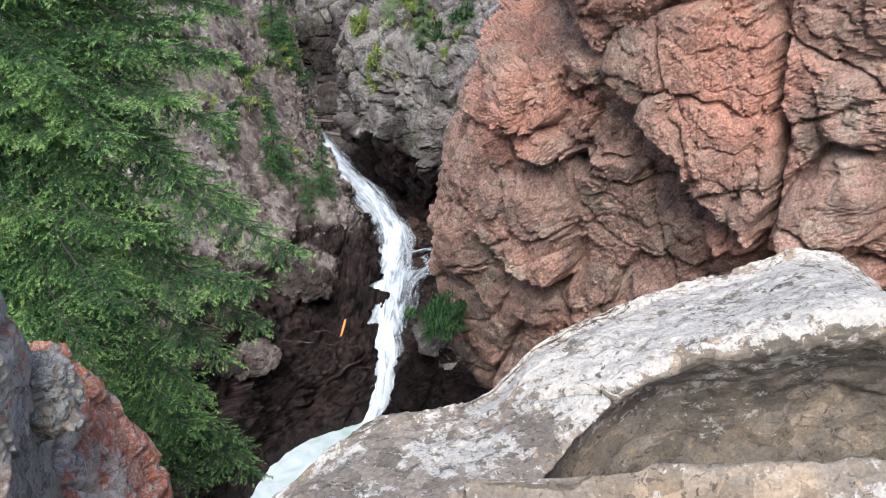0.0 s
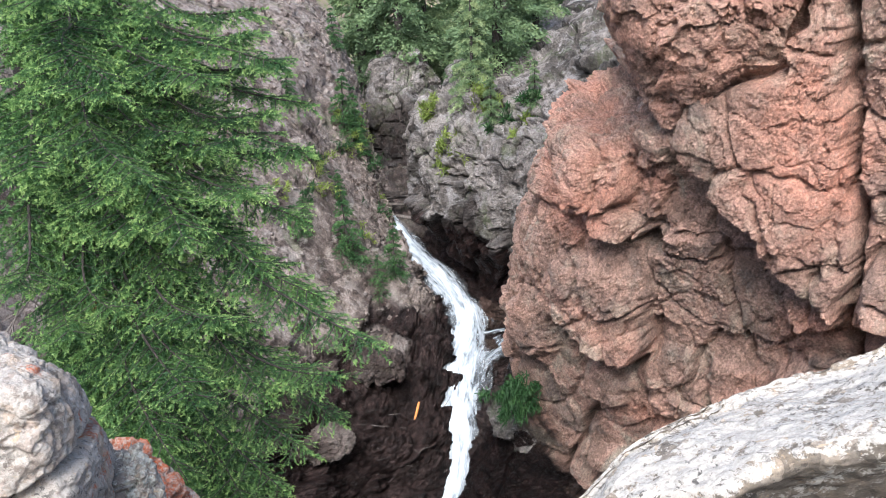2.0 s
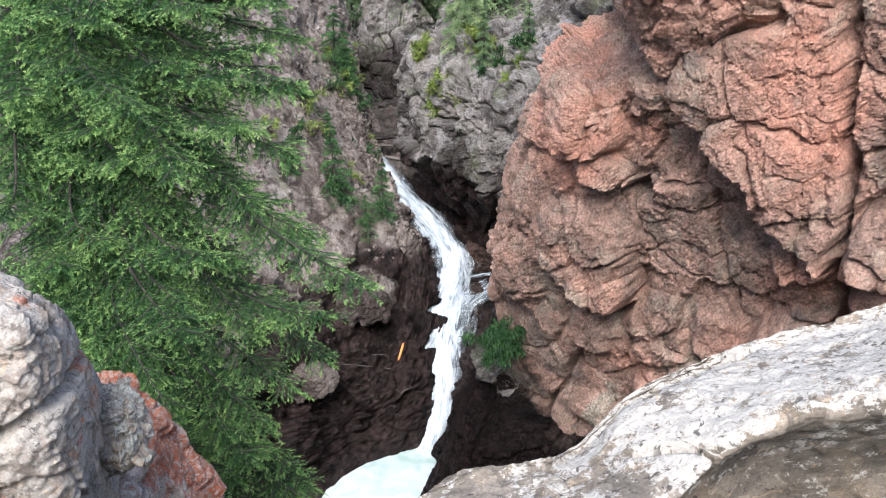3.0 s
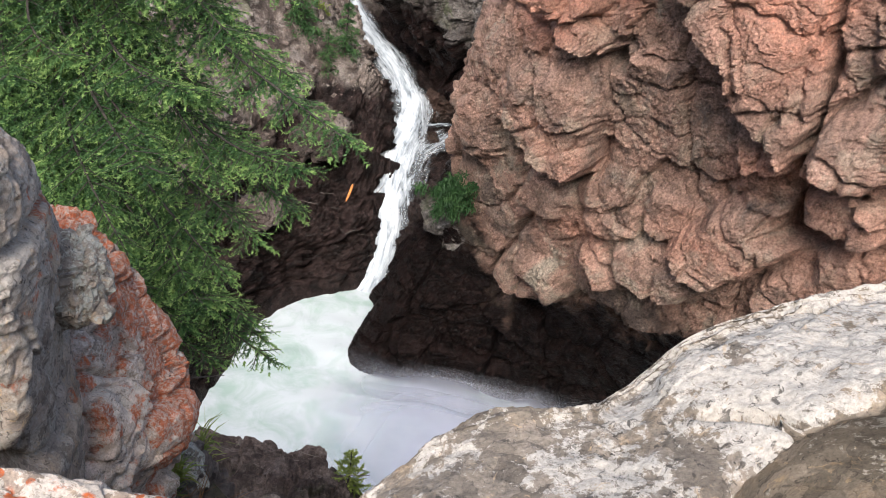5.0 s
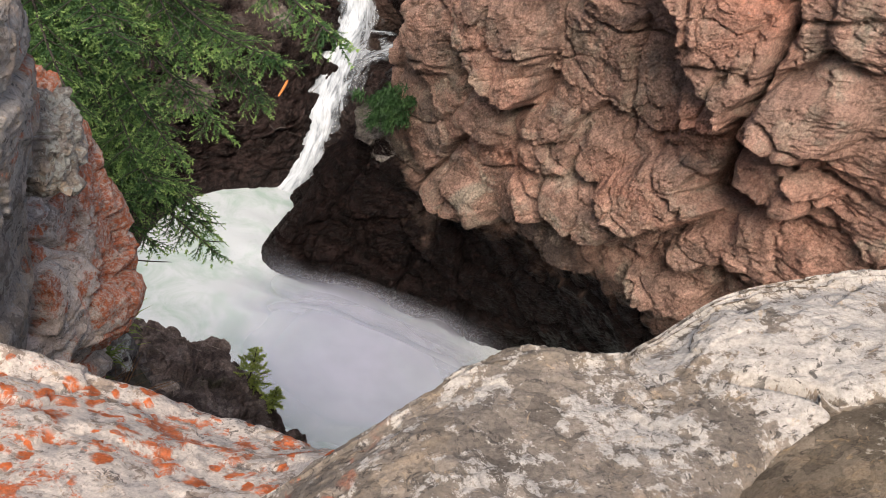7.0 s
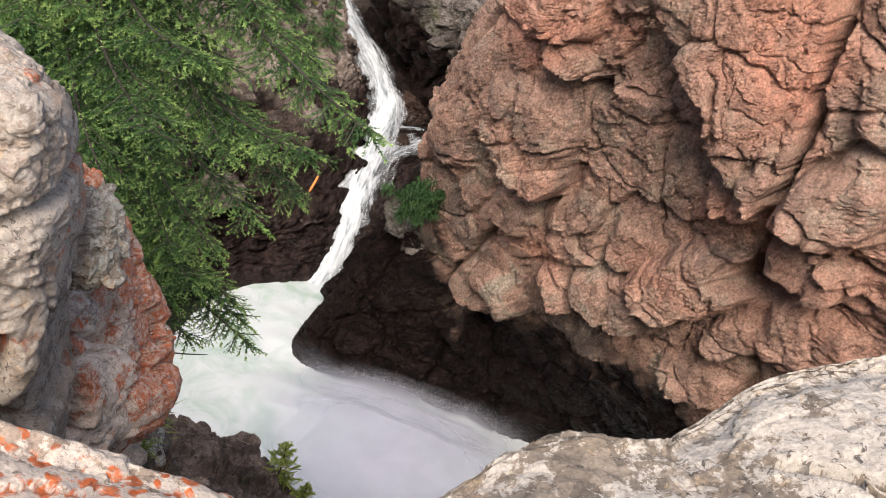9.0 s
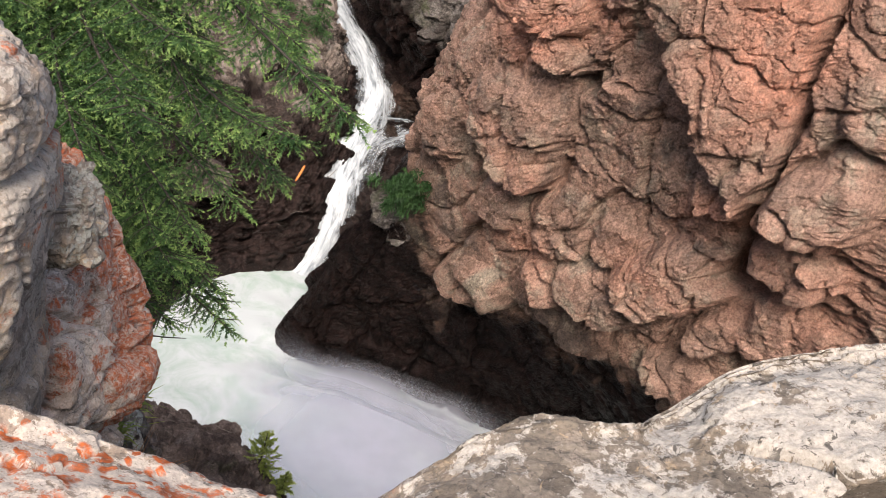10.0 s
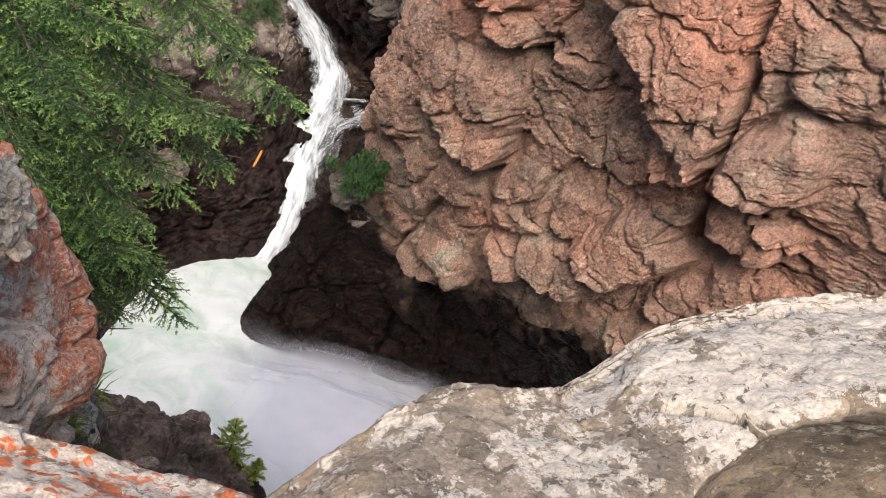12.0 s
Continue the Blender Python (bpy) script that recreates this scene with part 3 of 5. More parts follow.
# ---- the grey cliff behind the falls, across the creek ----
BACK = [
    level(-12.0, -0.5, 30, -0.1, 27, 0.4, 25.8, 1.0, 25.2, 2.5, 24, 5, 22),
    level(-9.3, -1.0, 31, -1.0, 27.6, -0.6, 25.6, 0.4, 24.6, 2.2, 23.3, 5, 21.5),
    level(-8.0, -1.8, 31, -2.1, 28.0, -1.8, 26.1, -0.2, 24.3, 1.8, 22.6, 5, 21),
    level(-6.6, -2.4, 32, -2.85, 28.0, -2.4, 26.2, -0.3, 24.2, 1.6, 22.2, 5, 20.5),
    level(-5.2, -2.2, 32, -2.6, 28.0, -2.1, 26.3, -0.1, 24.6, 1.7, 22.3, 5, 20.5),
    level(-4.3, -1.7, 32, -1.7, 28.5, -1.1, 27.0, 0.2, 25.3, 1.9, 22.8, 5, 20.5),
    level(-3.5, 0.0, 33, 0.2, 29.5, 0.6, 27.5, 1.2, 25.5, 2.3, 23, 5, 20.3),
    level(-2.6, 1.5, 35, 2.0, 31, 2.4, 28, 2.6, 25.5, 3.0, 23, 5.5, 21),
    level(-1.9, 4.0, 38, 4.5, 33, 5.0, 29, 5.0, 26, 5.5, 24, 7, 22),
]
# lower face darkened as wet rock and for the shade beneath its overhang
back_cliff = rock_form("grey_cliff", BACK, 260, 300, GREY, lambda p: craggy(p, ((1.5, 0.3), (0.62, 0.11), (0.27, 0.035), (0.13, 0.008)), 14, 0.12, 1.0), (4, 3, -1), soak_shade=lambda p: 0.4 + (-7.15 - p[:, 2] + 0.7 * fbm(p / 0.8, 4, 22)) / 0.9, rough=0.008)
tagged(back_cliff, "craggy dark grey cliff with mossy ledges above the cascade", "cliff", kind="structure")

# ---- the left bank: wet ledges by the water, a stony slope above ----
LEFT = [
    triples(-4.2, 9.5, -15, -3.7, 13.5, -15, -3.4, 18.0, -15, -1.6, 20.9, -15, -0.3, 23.2, -13.2, -1.2, 26.5, -11.2, -2.7, 29.2, -10.0, -3.5, 33, -9.0),
    triples(-5.0, 10.5, -12.6, -4.6, 14.5, -12.9, -3.7, 19.4, -13.0, -1.75, 21.3, -12.7, -1.45, 24.0, -10.3, -2.6, 27.0, -9.4, -3.6, 29.6, -8.75, -4.3, 33, -7.8),
    triples(-5.6, 11.0, -10.6, -5.3, 15.0, -11.0, -4.0, 19.8, -12.2, -2.2, 21.7, -11.6, -2.0, 24.2, -9.5, -3.0, 27.2, -8.8, -3.8, 29.9, -8.0, -4.6, 33.3, -7.0),
    triples(-6.2, 11.0, -9.2, -6.0, 15.0, -9.6, -4.4, 20.2, -11.1, -3.3, 22.0, -10.6, -2.9, 24.6, -8.8, -3.7, 27.4, -8.0, -4.1, 30.0, -7.2, -4.8, 33.5, -6.2),
    triples(-7.5, 11.0, -6.5, -7.2, 15.0, -7.0, -5.4, 20.3, -8.4, -4.8, 22.8, -8.2, -4.5, 25.3, -7.2, -4.9, 28.0, -6.4, -4.6, 31.0, -5.8, -5.1, 34.5, -5.0),
    triples(-9.0, 12.0, -3.6, -9.0, 16.5, -4.4, -7.6, 21.0, -5.0, -6.9, 24.0, -4.8, -6.4, 27.0, -4.2, -6.2, 30.0, -3.7, -5.6, 33.0, -3.4, -5.7, 35.5, -3.3),
    triples(-11, 13.0, -0.5, -11, 17.5, -1.0, -10, 22.5, -1.5, -9.2, 26.0, -1.8, -8.4, 29.0, -1.8, -7.6, 31.5, -1.9, -6.8, 33.5, -2.1, -6.6, 36.5, -2.3),
    triples(-15, 14.0, 2.0, -15, 19.0, 2.0, -14, 24.0, 1.5, -13, 28.0, 1.0, -12, 31.0, 0.6, -11, 34.0, 0.2, -10, 37.0, -0.5, -9, 40.0, -1.0),
]


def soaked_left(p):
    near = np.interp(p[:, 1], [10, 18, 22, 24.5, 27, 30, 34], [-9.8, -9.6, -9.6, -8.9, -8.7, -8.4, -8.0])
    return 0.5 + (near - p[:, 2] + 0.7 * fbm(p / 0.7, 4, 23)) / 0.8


left_bank = rock_form("left_slope", LEFT, 280, 280, SLOPE, lambda p: np.clip(np.abs(p[:, 2] + 13.2) / 0.7, 0.2, 1) * (craggy(p, ((1.3, 0.24), (0.5, 0.07), (0.22, 0.018), (0.11, 0.006)), 19, 0.12, 0.5, (1, 1, 1.5)) + np.clip((-8.8 - p[:, 2]) / 0.8, 0, 1) * craggy(p, ((0.34, 0.06), (0.15, 0.03)), 27, 0.15, 0.6, (1, 1, 1.8))) * (0.5 + 0.9 * np.clip((-8.2 - p[:, 2]) / 1.5, 0, 1)), (-4, 2, -2), soak_shade=soaked_left)
tagged(left_bank, "steep brown stony slope with black wet ledges at its foot", "slope", kind="structure")

# ---- rock in the notch where the creek comes out ----
GAP = [
    level(-9.5, -5.2, 36.5, -4.9, 35.0, -3.9, 34.4, -2.9, 35, -2.4, 37),
    level(-7.2, -5.4, 36.8, -5.1, 35.2, -3.9, 34.6, -2.9, 35.2, -2.4, 37),
    level(-5.6, -5.3, 37, -5.0, 35.6, -4.0, 35.1, -3.0, 35.6, -2.4, 37),
    level(-4.4, -4.9, 37.2, -4.7, 36.4, -3.9, 36.2, -3.2, 36.4, -2.8, 37.2),
    level(-4.2, -4.5, 38, -4.3, 37.6, -3.9, 37.4, -3.4, 37.6, -3.1, 38),
]
# the wet mask serves here to make the outcrop darker towards its foot
gap_rock = rock_form("gorge_rock", GAP, 120, 120, GREY, lambda p: craggy(p, ((1.1, 0.25), (0.45, 0.08), (0.18, 0.02)), 25, 0.12, 0.7), (0, 2, -0.5), soak_shade=lambda p: np.clip((-5.4 - p[:, 2]) / 1.0, 0, 0.75), rough=0.012)
tagged(gap_rock, "grey rock outcrop blocking the head of the gorge", "rock")

BED = [
    triples(-2.0, 20.6, -14.0, -0.8, 21.2, -14.0, 0.6, 21.0, -13.6),
    triples(-2.4, 21.8, -12.9, -1.4, 22.0, -12.75, 0.4, 21.8, -12.4),
    triples(-2.6, 22.9, -11.7, -1.4, 23.0, -11.75, 0.6, 22.6, -11.3),
    triples(-2.5, 24.4, -10.7, -1.0, 24.5, -10.75, 1.2, 24.3, -10.4),
    triples(-2.6, 26.0, -10.1, -1.6, 26.4, -9.95, 0.8, 26.2, -9.8),
    triples(-3.8, 28.6, -9.0, -3.0, 28.6, -9.15, -1.4, 29.2, -9.0),
    triples(-4.6, 31.2, -8.3, -3.8, 31.2, -8.45, -2.4, 31.6, -8.2),
    triples(-5.2, 35.0, -7.4, -4.2, 35.0, -7.5, -2.8, 35.2, -7.3),
]
bed = rock_form("creek_bed", [[(x, y, z - 0.22) for x, y, z in row] for row in BED], 100, 240, SLOPE, lambda p: broken(p, 0.7, 0.3, 29, (1, 1, 1), 0.5, 0.8), (0, 0, -2), soak_shade=lambda p: np.where(p[:, 1] < 30, 1.0, 0.6))
tagged(bed, "wet brown rocky creek bed under the cascade", "creek bed", kind="structure")


def stone(name, at, size, material, seed, label, wet=0.0, turn=0.0, coarse=0.6, res=88, category="rock"):
    """A loose stone: a ball of rings, flattened, broken and set down."""
    a = np.linspace(0, 2 * np.pi, res + 1)[:-1]
    b = np.linspace(-np.pi / 2, np.pi / 2, res // 2 + 1)
    aa, bb = np.meshgrid(a, b)
    u = np.stack([np.cos(bb) * np.cos(aa), np.cos(bb) * np.sin(aa), np.sin(bb)], -1).reshape(-1, 3)
    q = np.sign(u) * np.abs(u) ** 0.75
    p = q * np.array(size)
    k = min(size)
    p = p + u * (craggy(p + seed * 3.1, ((1.7 * coarse * k, 0.3 * k), (0.7 * coarse * k, 0.14 * k), (0.25 * coarse * k, 0.05 * k)), seed, 0.12, 0.35))[:, None]
    c, s = math.cos(turn), math.sin(turn)
    p = np.stack([c * p[:, 0] - s * p[:, 1], s * p[:, 0] + c * p[:, 1], p[:, 2]], 1) + np.array(at)
    idx = np.arange(len(u)).reshape(len(b), res)
    nxt = np.roll(idx, -1, 1)
    quads = np.stack([idx[:-1], nxt[:-1], nxt[1:], idx[1:]], -1).reshape(-1, 4)
    me = mesh_of(name, p, quads, material, False)
    set_attr(me, "wet", np.full(len(p), wet))
    return tagged(part(name, me), label, category)


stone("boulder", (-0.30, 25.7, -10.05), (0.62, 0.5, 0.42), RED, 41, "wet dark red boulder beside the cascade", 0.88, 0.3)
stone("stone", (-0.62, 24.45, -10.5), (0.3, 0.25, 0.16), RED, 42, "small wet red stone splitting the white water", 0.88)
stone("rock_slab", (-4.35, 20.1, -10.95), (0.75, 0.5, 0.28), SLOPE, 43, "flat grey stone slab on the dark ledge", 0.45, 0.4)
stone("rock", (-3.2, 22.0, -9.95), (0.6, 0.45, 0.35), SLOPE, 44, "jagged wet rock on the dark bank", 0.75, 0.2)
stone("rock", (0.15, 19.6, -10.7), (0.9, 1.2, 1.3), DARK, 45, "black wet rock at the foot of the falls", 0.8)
stone("rock", (0.35, 18.1, -9.3), (0.75, 0.8, 0.5), GREY, 46, "mossy grey ledge rock under the bush", 0.2)
stone("log", (-3.75, 30.6, -7.85), (0.5, 0.09, 0.08), BARK, 47, "fallen log lying across the creek bed", 0.0, 0.1, category="log")


# ---- the foreground rocks on the rim ----
def top_boulder():
    far_low = triples(-0.5, 1.195, -1.7, -0.25, 1.215, -1.7, -0.1, 1.325, -1.7, 0.04, 1.345, -1.7, 0.1, 1.415, -1.7, 0.19, 1.475, -1.7, 0.33, 1.53, -1.7, 0.5, 1.565, -1.7, 0.69, 1.565, -1.7, 0.93, 1.475, -1.7)
    far_mid = triples(-0.5, 1.125, -1.352, -0.25, 1.145, -1.027, -0.1, 1.255, -0.93, 0.04, 1.275, -0.904, 0.1, 1.345, -0.917, 0.19, 1.405, -0.86, 0.33, 1.46, -0.824, 0.5, 1.495, -0.787, 0.69, 1.495, -0.762, 0.93, 1.405, -1.002)
    far_top = triples(-0.5, 1.095, -1.252, -0.25, 1.115, -0.927, -0.1, 1.225, -0.83, 0.04, 1.245, -0.804, 0.1, 1.315, -0.817, 0.19, 1.375, -0.76, 0.33, 1.43, -0.724, 0.5, 1.465, -0.687, 0.69, 1.465, -0.662, 0.93, 1.375, -0.902)
    mid = triples(-0.5, 1.0, -1.2, -0.21, 1.04, -0.865, -0.09, 1.1, -0.828, 0.04, 1.15, -0.803, 0.1, 1.21, -0.795, 0.19, 1.29, -0.744, 0.33, 1.32, -0.706, 0.5, 1.33, -0.662, 0.68, 1.33, -0.642, 0.92, 1.25, -0.85)
    near = triples(-0.5, 0.8, -1.22, -0.2, 0.86, -0.91, -0.08, 0.9, -0.85, 0.03, 0.95, -0.82, 0.1, 1.0, -0.805, 0.19, 1.1, -0.78, 0.33, 1.19, -0.71, 0.5, 1.175, -0.652, 0.68, 1.17, -0.64, 0.92, 1.1, -0.85)
    under = triples(-0.5, 0.66, -1.35, -0.2, 0.72, -1.12, -0.08, 0.78, -1.05, 0.03, 0.88, -0.99, 0.1, 0.98, -0.95, 0.19, 1.15, -0.9, 0.33, 1.29, -0.9, 0.5, 1.31, -0.9, 0.68, 1.31, -0.91, 0.9, 1.24, -1.0)
    low = triples(-0.5, 0.6, -1.7, -0.2, 0.68, -1.7, -0.08, 0.76, -1.7, 0.03, 0.86, -1.7, 0.1, 0.96, -1.7, 0.19, 1.13, -1.7, 0.33, 1.28, -1.7, 0.5, 1.3, -1.7, 0.68, 1.3, -1.7, 0.9, 1.24, -1.7)
    rim = [tuple(0.2 * a + 0.8 * b for a, b in zip(m, f)) for m, f in zip(mid, far_top)]

    def shape(p):
        x, y = p[:, 0], p[:, 1]
        d = 0.006 * fbm(p / 0.2, 3, 50) + craggy(p, ((0.16, 0.004), (0.06, 0.0022), (0.022, 0.0013)), 51, 0.2, 0.25)
        split = [(0.17, 1.215), (0.21, 1.21), (0.25, 1.19), (0.29, 1.15), (0.31, 1.1)]
        d = d + crack(x, y, split, 0.006, 0.03) * (p[:, 2] > -0.8)
        return d + 0.0022 * fbm(p / 0.02, 3, 52, 0.6)

    ob = rock_form("rim_boulder", [low, under, near, mid, rim, far_top, far_mid, far_low], 300, 300, BOULDER, shape, (0, 0, -0.05), lichen=lambda p: (np.clip((p[:, 0] - 0.05) / 0.25, -0.4, 1) + 1.2 * np.clip((-0.05 - p[:, 0]) / 0.15, 0, 1)) * np.clip((p[:, 2] + 0.95) / 0.15, 0, 1))
    tagged(ob, "broad pale boulder crusted with white lichen on the rim", "boulder")


top_boulder()


def front_rock():
    rows = [
        triples(-1.25, 0.62, -1.75, -0.9, 0.66, -1.75, -0.6, 0.66, -1.75, -0.35, 0.66, -1.75, -0.12, 0.66, -1.75),
        triples(-1.25, 0.74, -1.0, -0.9, 0.78, -0.98, -0.6, 0.8, -0.98, -0.36, 0.8, -0.98, -0.14, 0.78, -0.97),
        triples(-1.2, 1.0, -1.03, -0.85, 1.03, -1.03, -0.58, 1.05, -1.03, -0.36, 1.05, -1.02, -0.15, 1.0, -0.97),
        triples(-1.1, 1.2, -1.06, -0.8, 1.24, -1.08, -0.58, 1.28, -1.12, -0.40, 1.28, -1.13, -0.22, 1.2, -1.03),
        triples(-1.0, 1.26, -1.1, -0.77, 1.32, -1.13, -0.58, 1.38, -1.2, -0.44, 1.42, -1.26, -0.3, 1.38, -1.26),
        triples(-1.0, 1.3, -1.75, -0.77, 1.4, -1.75, -0.58, 1.45, -1.75, -0.44, 1.48, -1.75, -0.28, 1.44, -1.75),
    ]
    ob = rock_form("rim_rock", rows, 220, 170, BOULDER_OR, lambda p: 0.01 * fbm(p / 0.2, 3, 60) + craggy(p, ((0.2, 0.008), (0.07, 0.003), (0.025, 0.0014)), 61, 0.2, 0.3) + 0.002 * fbm(p / 0.02, 3, 62), (0, 0, -0.05))
    tagged(ob, "cream rim rock spotted with bright orange lichen", "boulder")
    rows = [
        triples(0.04, 0.62, -1.72, 0.4, 0.62, -1.72, 0.75, 0.6, -1.72, 1.1, 0.6, -1.72),
        triples(0.04, 0.76, -0.8, 0.4, 0.76, -0.775, 0.75, 0.76, -0.77, 1.1, 0.74, -0.76),
        triples(0.05, 0.9, -0.755, 0.4, 0.92, -0.748, 0.75, 0.92, -0.74, 1.1, 0.9, -0.73),
        triples(0.06, 0.95, -0.79, 0.4, 0.97, -0.79, 0.75, 0.97, -0.78, 1.1, 0.97, -0.78),
        triples(0.06, 0.96, -1.72, 0.4, 0.98, -1.72, 0.75, 0.98, -1.72, 1.1, 0.98, -1.72),
    ]
    ob = rock_form("near_rock", rows, 200, 140, BOULDER, lambda p: broken(p, 0.25, 0.02, 63, (1, 1, 1), 0.3, 1.2), (0, 0, -0.05))
    tagged(ob, "pale rock lying in front of the broad boulder", "boulder")


front_rock()


def left_slab():
    rows = [
        level(-2.6, -1.7, 1.45, -1.3, 1.55, -1.05, 1.75, -0.95, 2.05, -1.15, 2.5, -1.6, 2.8),
        level(-1.75, -1.6, 1.4, -1.25, 1.52, -1.02, 1.7, -0.92, 1.95, -1.1, 2.4, -1.5, 2.7),
        level(-1.3, -1.5, 1.5, -1.2, 1.56, -1.0, 1.66, -0.89, 1.78, -1.0, 2.2, -1.4, 2.5),
        level(-1.08, -1.45, 1.5, -1.18, 1.54, -1.0, 1.62, -0.885, 1.73, -0.98, 2.1, -1.3, 2.3),
        level(-0.95, -1.45, 1.5, -1.16, 1.53, -0.98, 1.6, -0.875, 1.7, -0.97, 2.0, -1.25, 2.2),
        level(-0.85, -1.4, 1.5, -1.15, 1.54, -0.97, 1.6, -0.87, 1.68, -0.96, 1.9, -1.2, 2.1),
        level(-0.795, -1.3, 1.54, -1.12, 1.57, -0.99, 1.61, -0.9, 1.66, -0.97, 1.78, -1.15, 1.9),
        level(-0.78, -1.2, 1.62, -1.12, 1.63, -1.03, 1.64, -0.97, 1.66, -1.0, 1.72, -1.1, 1.75),
    ]

    def layered(p, seed):
        """Split layers that dip along the slab, chipped at their edges."""
        x, z = p[:, 0], p[:, 2]
        along, across = 0.75 * p[:, 0] + 0.66 * p[:, 2], 0.75 * p[:, 2] - 0.66 * p[:, 0]
        q = np.stack([0.4 * along, 0.5 * p[:, 1], across], 1)
        d = craggy(q, ((0.3, 0.009), (0.09, 0.0035)), seed, 0.08, 0.5) + craggy(p, ((0.4, 0.022), (0.14, 0.007), (0.045, 0.003), (0.02, 0.002)), seed + 3, 0.2, 0.4)
        d = d + crack(x, z, [(-1.3, -1.3), (-1.1, -1.12), (-0.95, -1.0), (-0.85, -0.96)], 0.012, 0.05)
        d = d + crack(x, z, [(-1.35, -1.05), (-1.15, -0.97), (-1.0, -0.83)], 0.01, 0.03)
        d = d + crack(x, z, [(-0.93, -1.25), (-0.97, -1.45), (-0.9, -1.6)], 0.012, 0.06)
        return d + 0.003 * ridges(p / 0.03, 3, seed + 5, 0.6)

    ob = rock_form("standing_slab", rows, 190, 250, SLAB, lambda p: layered(p, 71), (-0.3, 0.1, -0.05))
    tagged(ob, "weathered standing rock slab with orange lichen patches", "boulder")
    rows = [
        level(-3.2, -1.6, 2.0, -1.15, 2.1, -0.95, 2.5, -1.05, 3.0, -1.5, 3.2),
        level(-2.25, -1.6, 2.0, -1.12, 2.1, -0.90, 2.5, -1.0, 2.9, -1.5, 3.1),
        level(-2.08, -1.55, 2.0, -1.06, 2.1, -0.84, 2.54, -0.95, 2.85, -1.4, 3.0),
        level(-1.9, -1.5, 2.0, -1.03, 2.1, -0.89, 2.55, -1.0, 2.8, -1.4, 3.0),
        level(-1.75, -1.5, 2.0, -1.05, 2.12, -0.97, 2.5, -1.05, 2.75, -1.4, 2.9),
        level(-1.58, -1.5, 2.1, -1.1, 2.2, -1.02, 2.48, -1.1, 2.7, -1.4, 2.8),
        level(-1.5, -1.45, 2.3, -1.2, 2.35, -1.12, 2.45, -1.15, 2.55, -1.3, 2.6),
    ]
    ob = rock_form("lichen_rock", rows, 180, 190, SLAB2, lambda p: craggy(p, ((0.4, 0.07), (0.15, 0.03), (0.055, 0.009), (0.022, 0.003)), 73, 0.15, 0.5), (-0.3, 0.1, 0))
    tagged(ob, "split rock covered in rusty orange lichen", "boulder")
    stone("lichen_block", (-0.96, 2.08, -1.27), (0.10, 0.1, 0.1), BLOCK, 75, "small dark block crusted with grey lichen", 0, 0.4, res=80)


SLAB2 = boulder_rock("rusty_slab", (0.5, 0.4, 0.33), (0.66, 0.58, 0.5), (0.07, 0.06, 0.055), 0.51, 1.05, upright=True, rust=(0.4, 0.1, 0.035))
left_slab()

BANK = [
    triples(-3.0, 2.2, -2.2, -1.6, 2.3, -2.3, -1.1, 2.3, -2.45, -0.8, 2.3, -2.8, -0.2, 2.2, -3.6),
    triples(-3.2, 3.5, -3.0, -2.0, 3.5, -3.0, -1.15, 3.5, -3.1, -0.9, 3.5, -3.45, -0.3, 3.4, -4.6),
    triples(-3.6, 5.0, -4.4, -2.4, 5.0, -4.4, -1.5, 5.0, -4.6, -1.2, 5.0, -5.0, -0.5, 4.9, -6.2),
    triples(-4.0, 7.5, -7.6, -3.0, 7.5, -7.6, -2.2, 7.5, -7.9, -1.7, 7.5, -8.4, -0.8, 7.4, -9.2),
    triples(-4.4, 9.4, -10.6, -3.3, 9.4, -10.6, -2.4, 9.4, -10.7, -1.6, 9.4, -10.9, -0.8, 9.2, -11.2),
]
bank = rock_form("near_bank", BANK, 140, 200, SLOPE, lambda p: craggy(p, ((0.5, 0.09), (0.2, 0.05), (0.08, 0.02)), 81, 0.15, 0.5), (0, -1, -2), soak_shade=lambda p: 0 * p[:, 0])
tagged(bank, "steep dirt and rubble bank dropping to the pool", "slope", kind="structure")

LEDGE = [
    triples(-5.0, 8.0, -9.6, -3.4, 8.2, -9.3, -2.0, 8.4, -9.0, -1.0, 8.6, -9.2, -0.3, 8.6, -9.6, 0.2, 8.4, -10.4),
    triples(-5.0, 9.6, -10.3, -3.4, 9.6, -9.9, -2.0, 9.6, -9.6, -1.0, 9.6, -9.8, -0.3, 9.5, -10.1, 0.15, 9.3, -10.8),
    triples(-5.0, 11.2, -10.9, -3.4, 11.2, -10.5, -2.1, 11.1, -10.1, -1.2, 10.9, -10.1, -0.45, 10.5, -10.4, 0.0, 10.2, -10.9),
    triples(-5.0, 12.6, -11.3, -3.3, 12.5, -10.95, -2.2, 12.1, -10.65, -1.4, 11.7, -10.5, -0.6, 11.1, -10.6, -0.1, 10.7, -10.8),
    triples(-5.0, 13.1, -12.0, -3.3, 13.0, -11.6, -2.2, 12.6, -11.3, -1.3, 12.1, -11.2, -0.5, 11.5, -11.2, 0.05, 11.0, -11.4),
    triples(-5.0, 13.4, -14.2, -3.3, 13.3, -14.2, -2.1, 12.9, -14.2, -1.2, 12.3, -14.2, -0.4, 11.7, -14.2, 0.1, 11.2, -14.2),
]
ledge = rock_form("pool_ledge", LEDGE, 180, 180, DARK, lambda p: craggy(p, ((0.9, 0.16), (0.35, 0.08), (0.13, 0.035)), 85, 0.15, 0.6), (0, -1, -1), soak_shade=lambda p: 0.12 + 0.5 * fbm(p / 0.5, 4, 24), rough=0.006)
tagged(ledge, "dark wet rock ledge above the churning pool", "rock ledge", kind="structure")


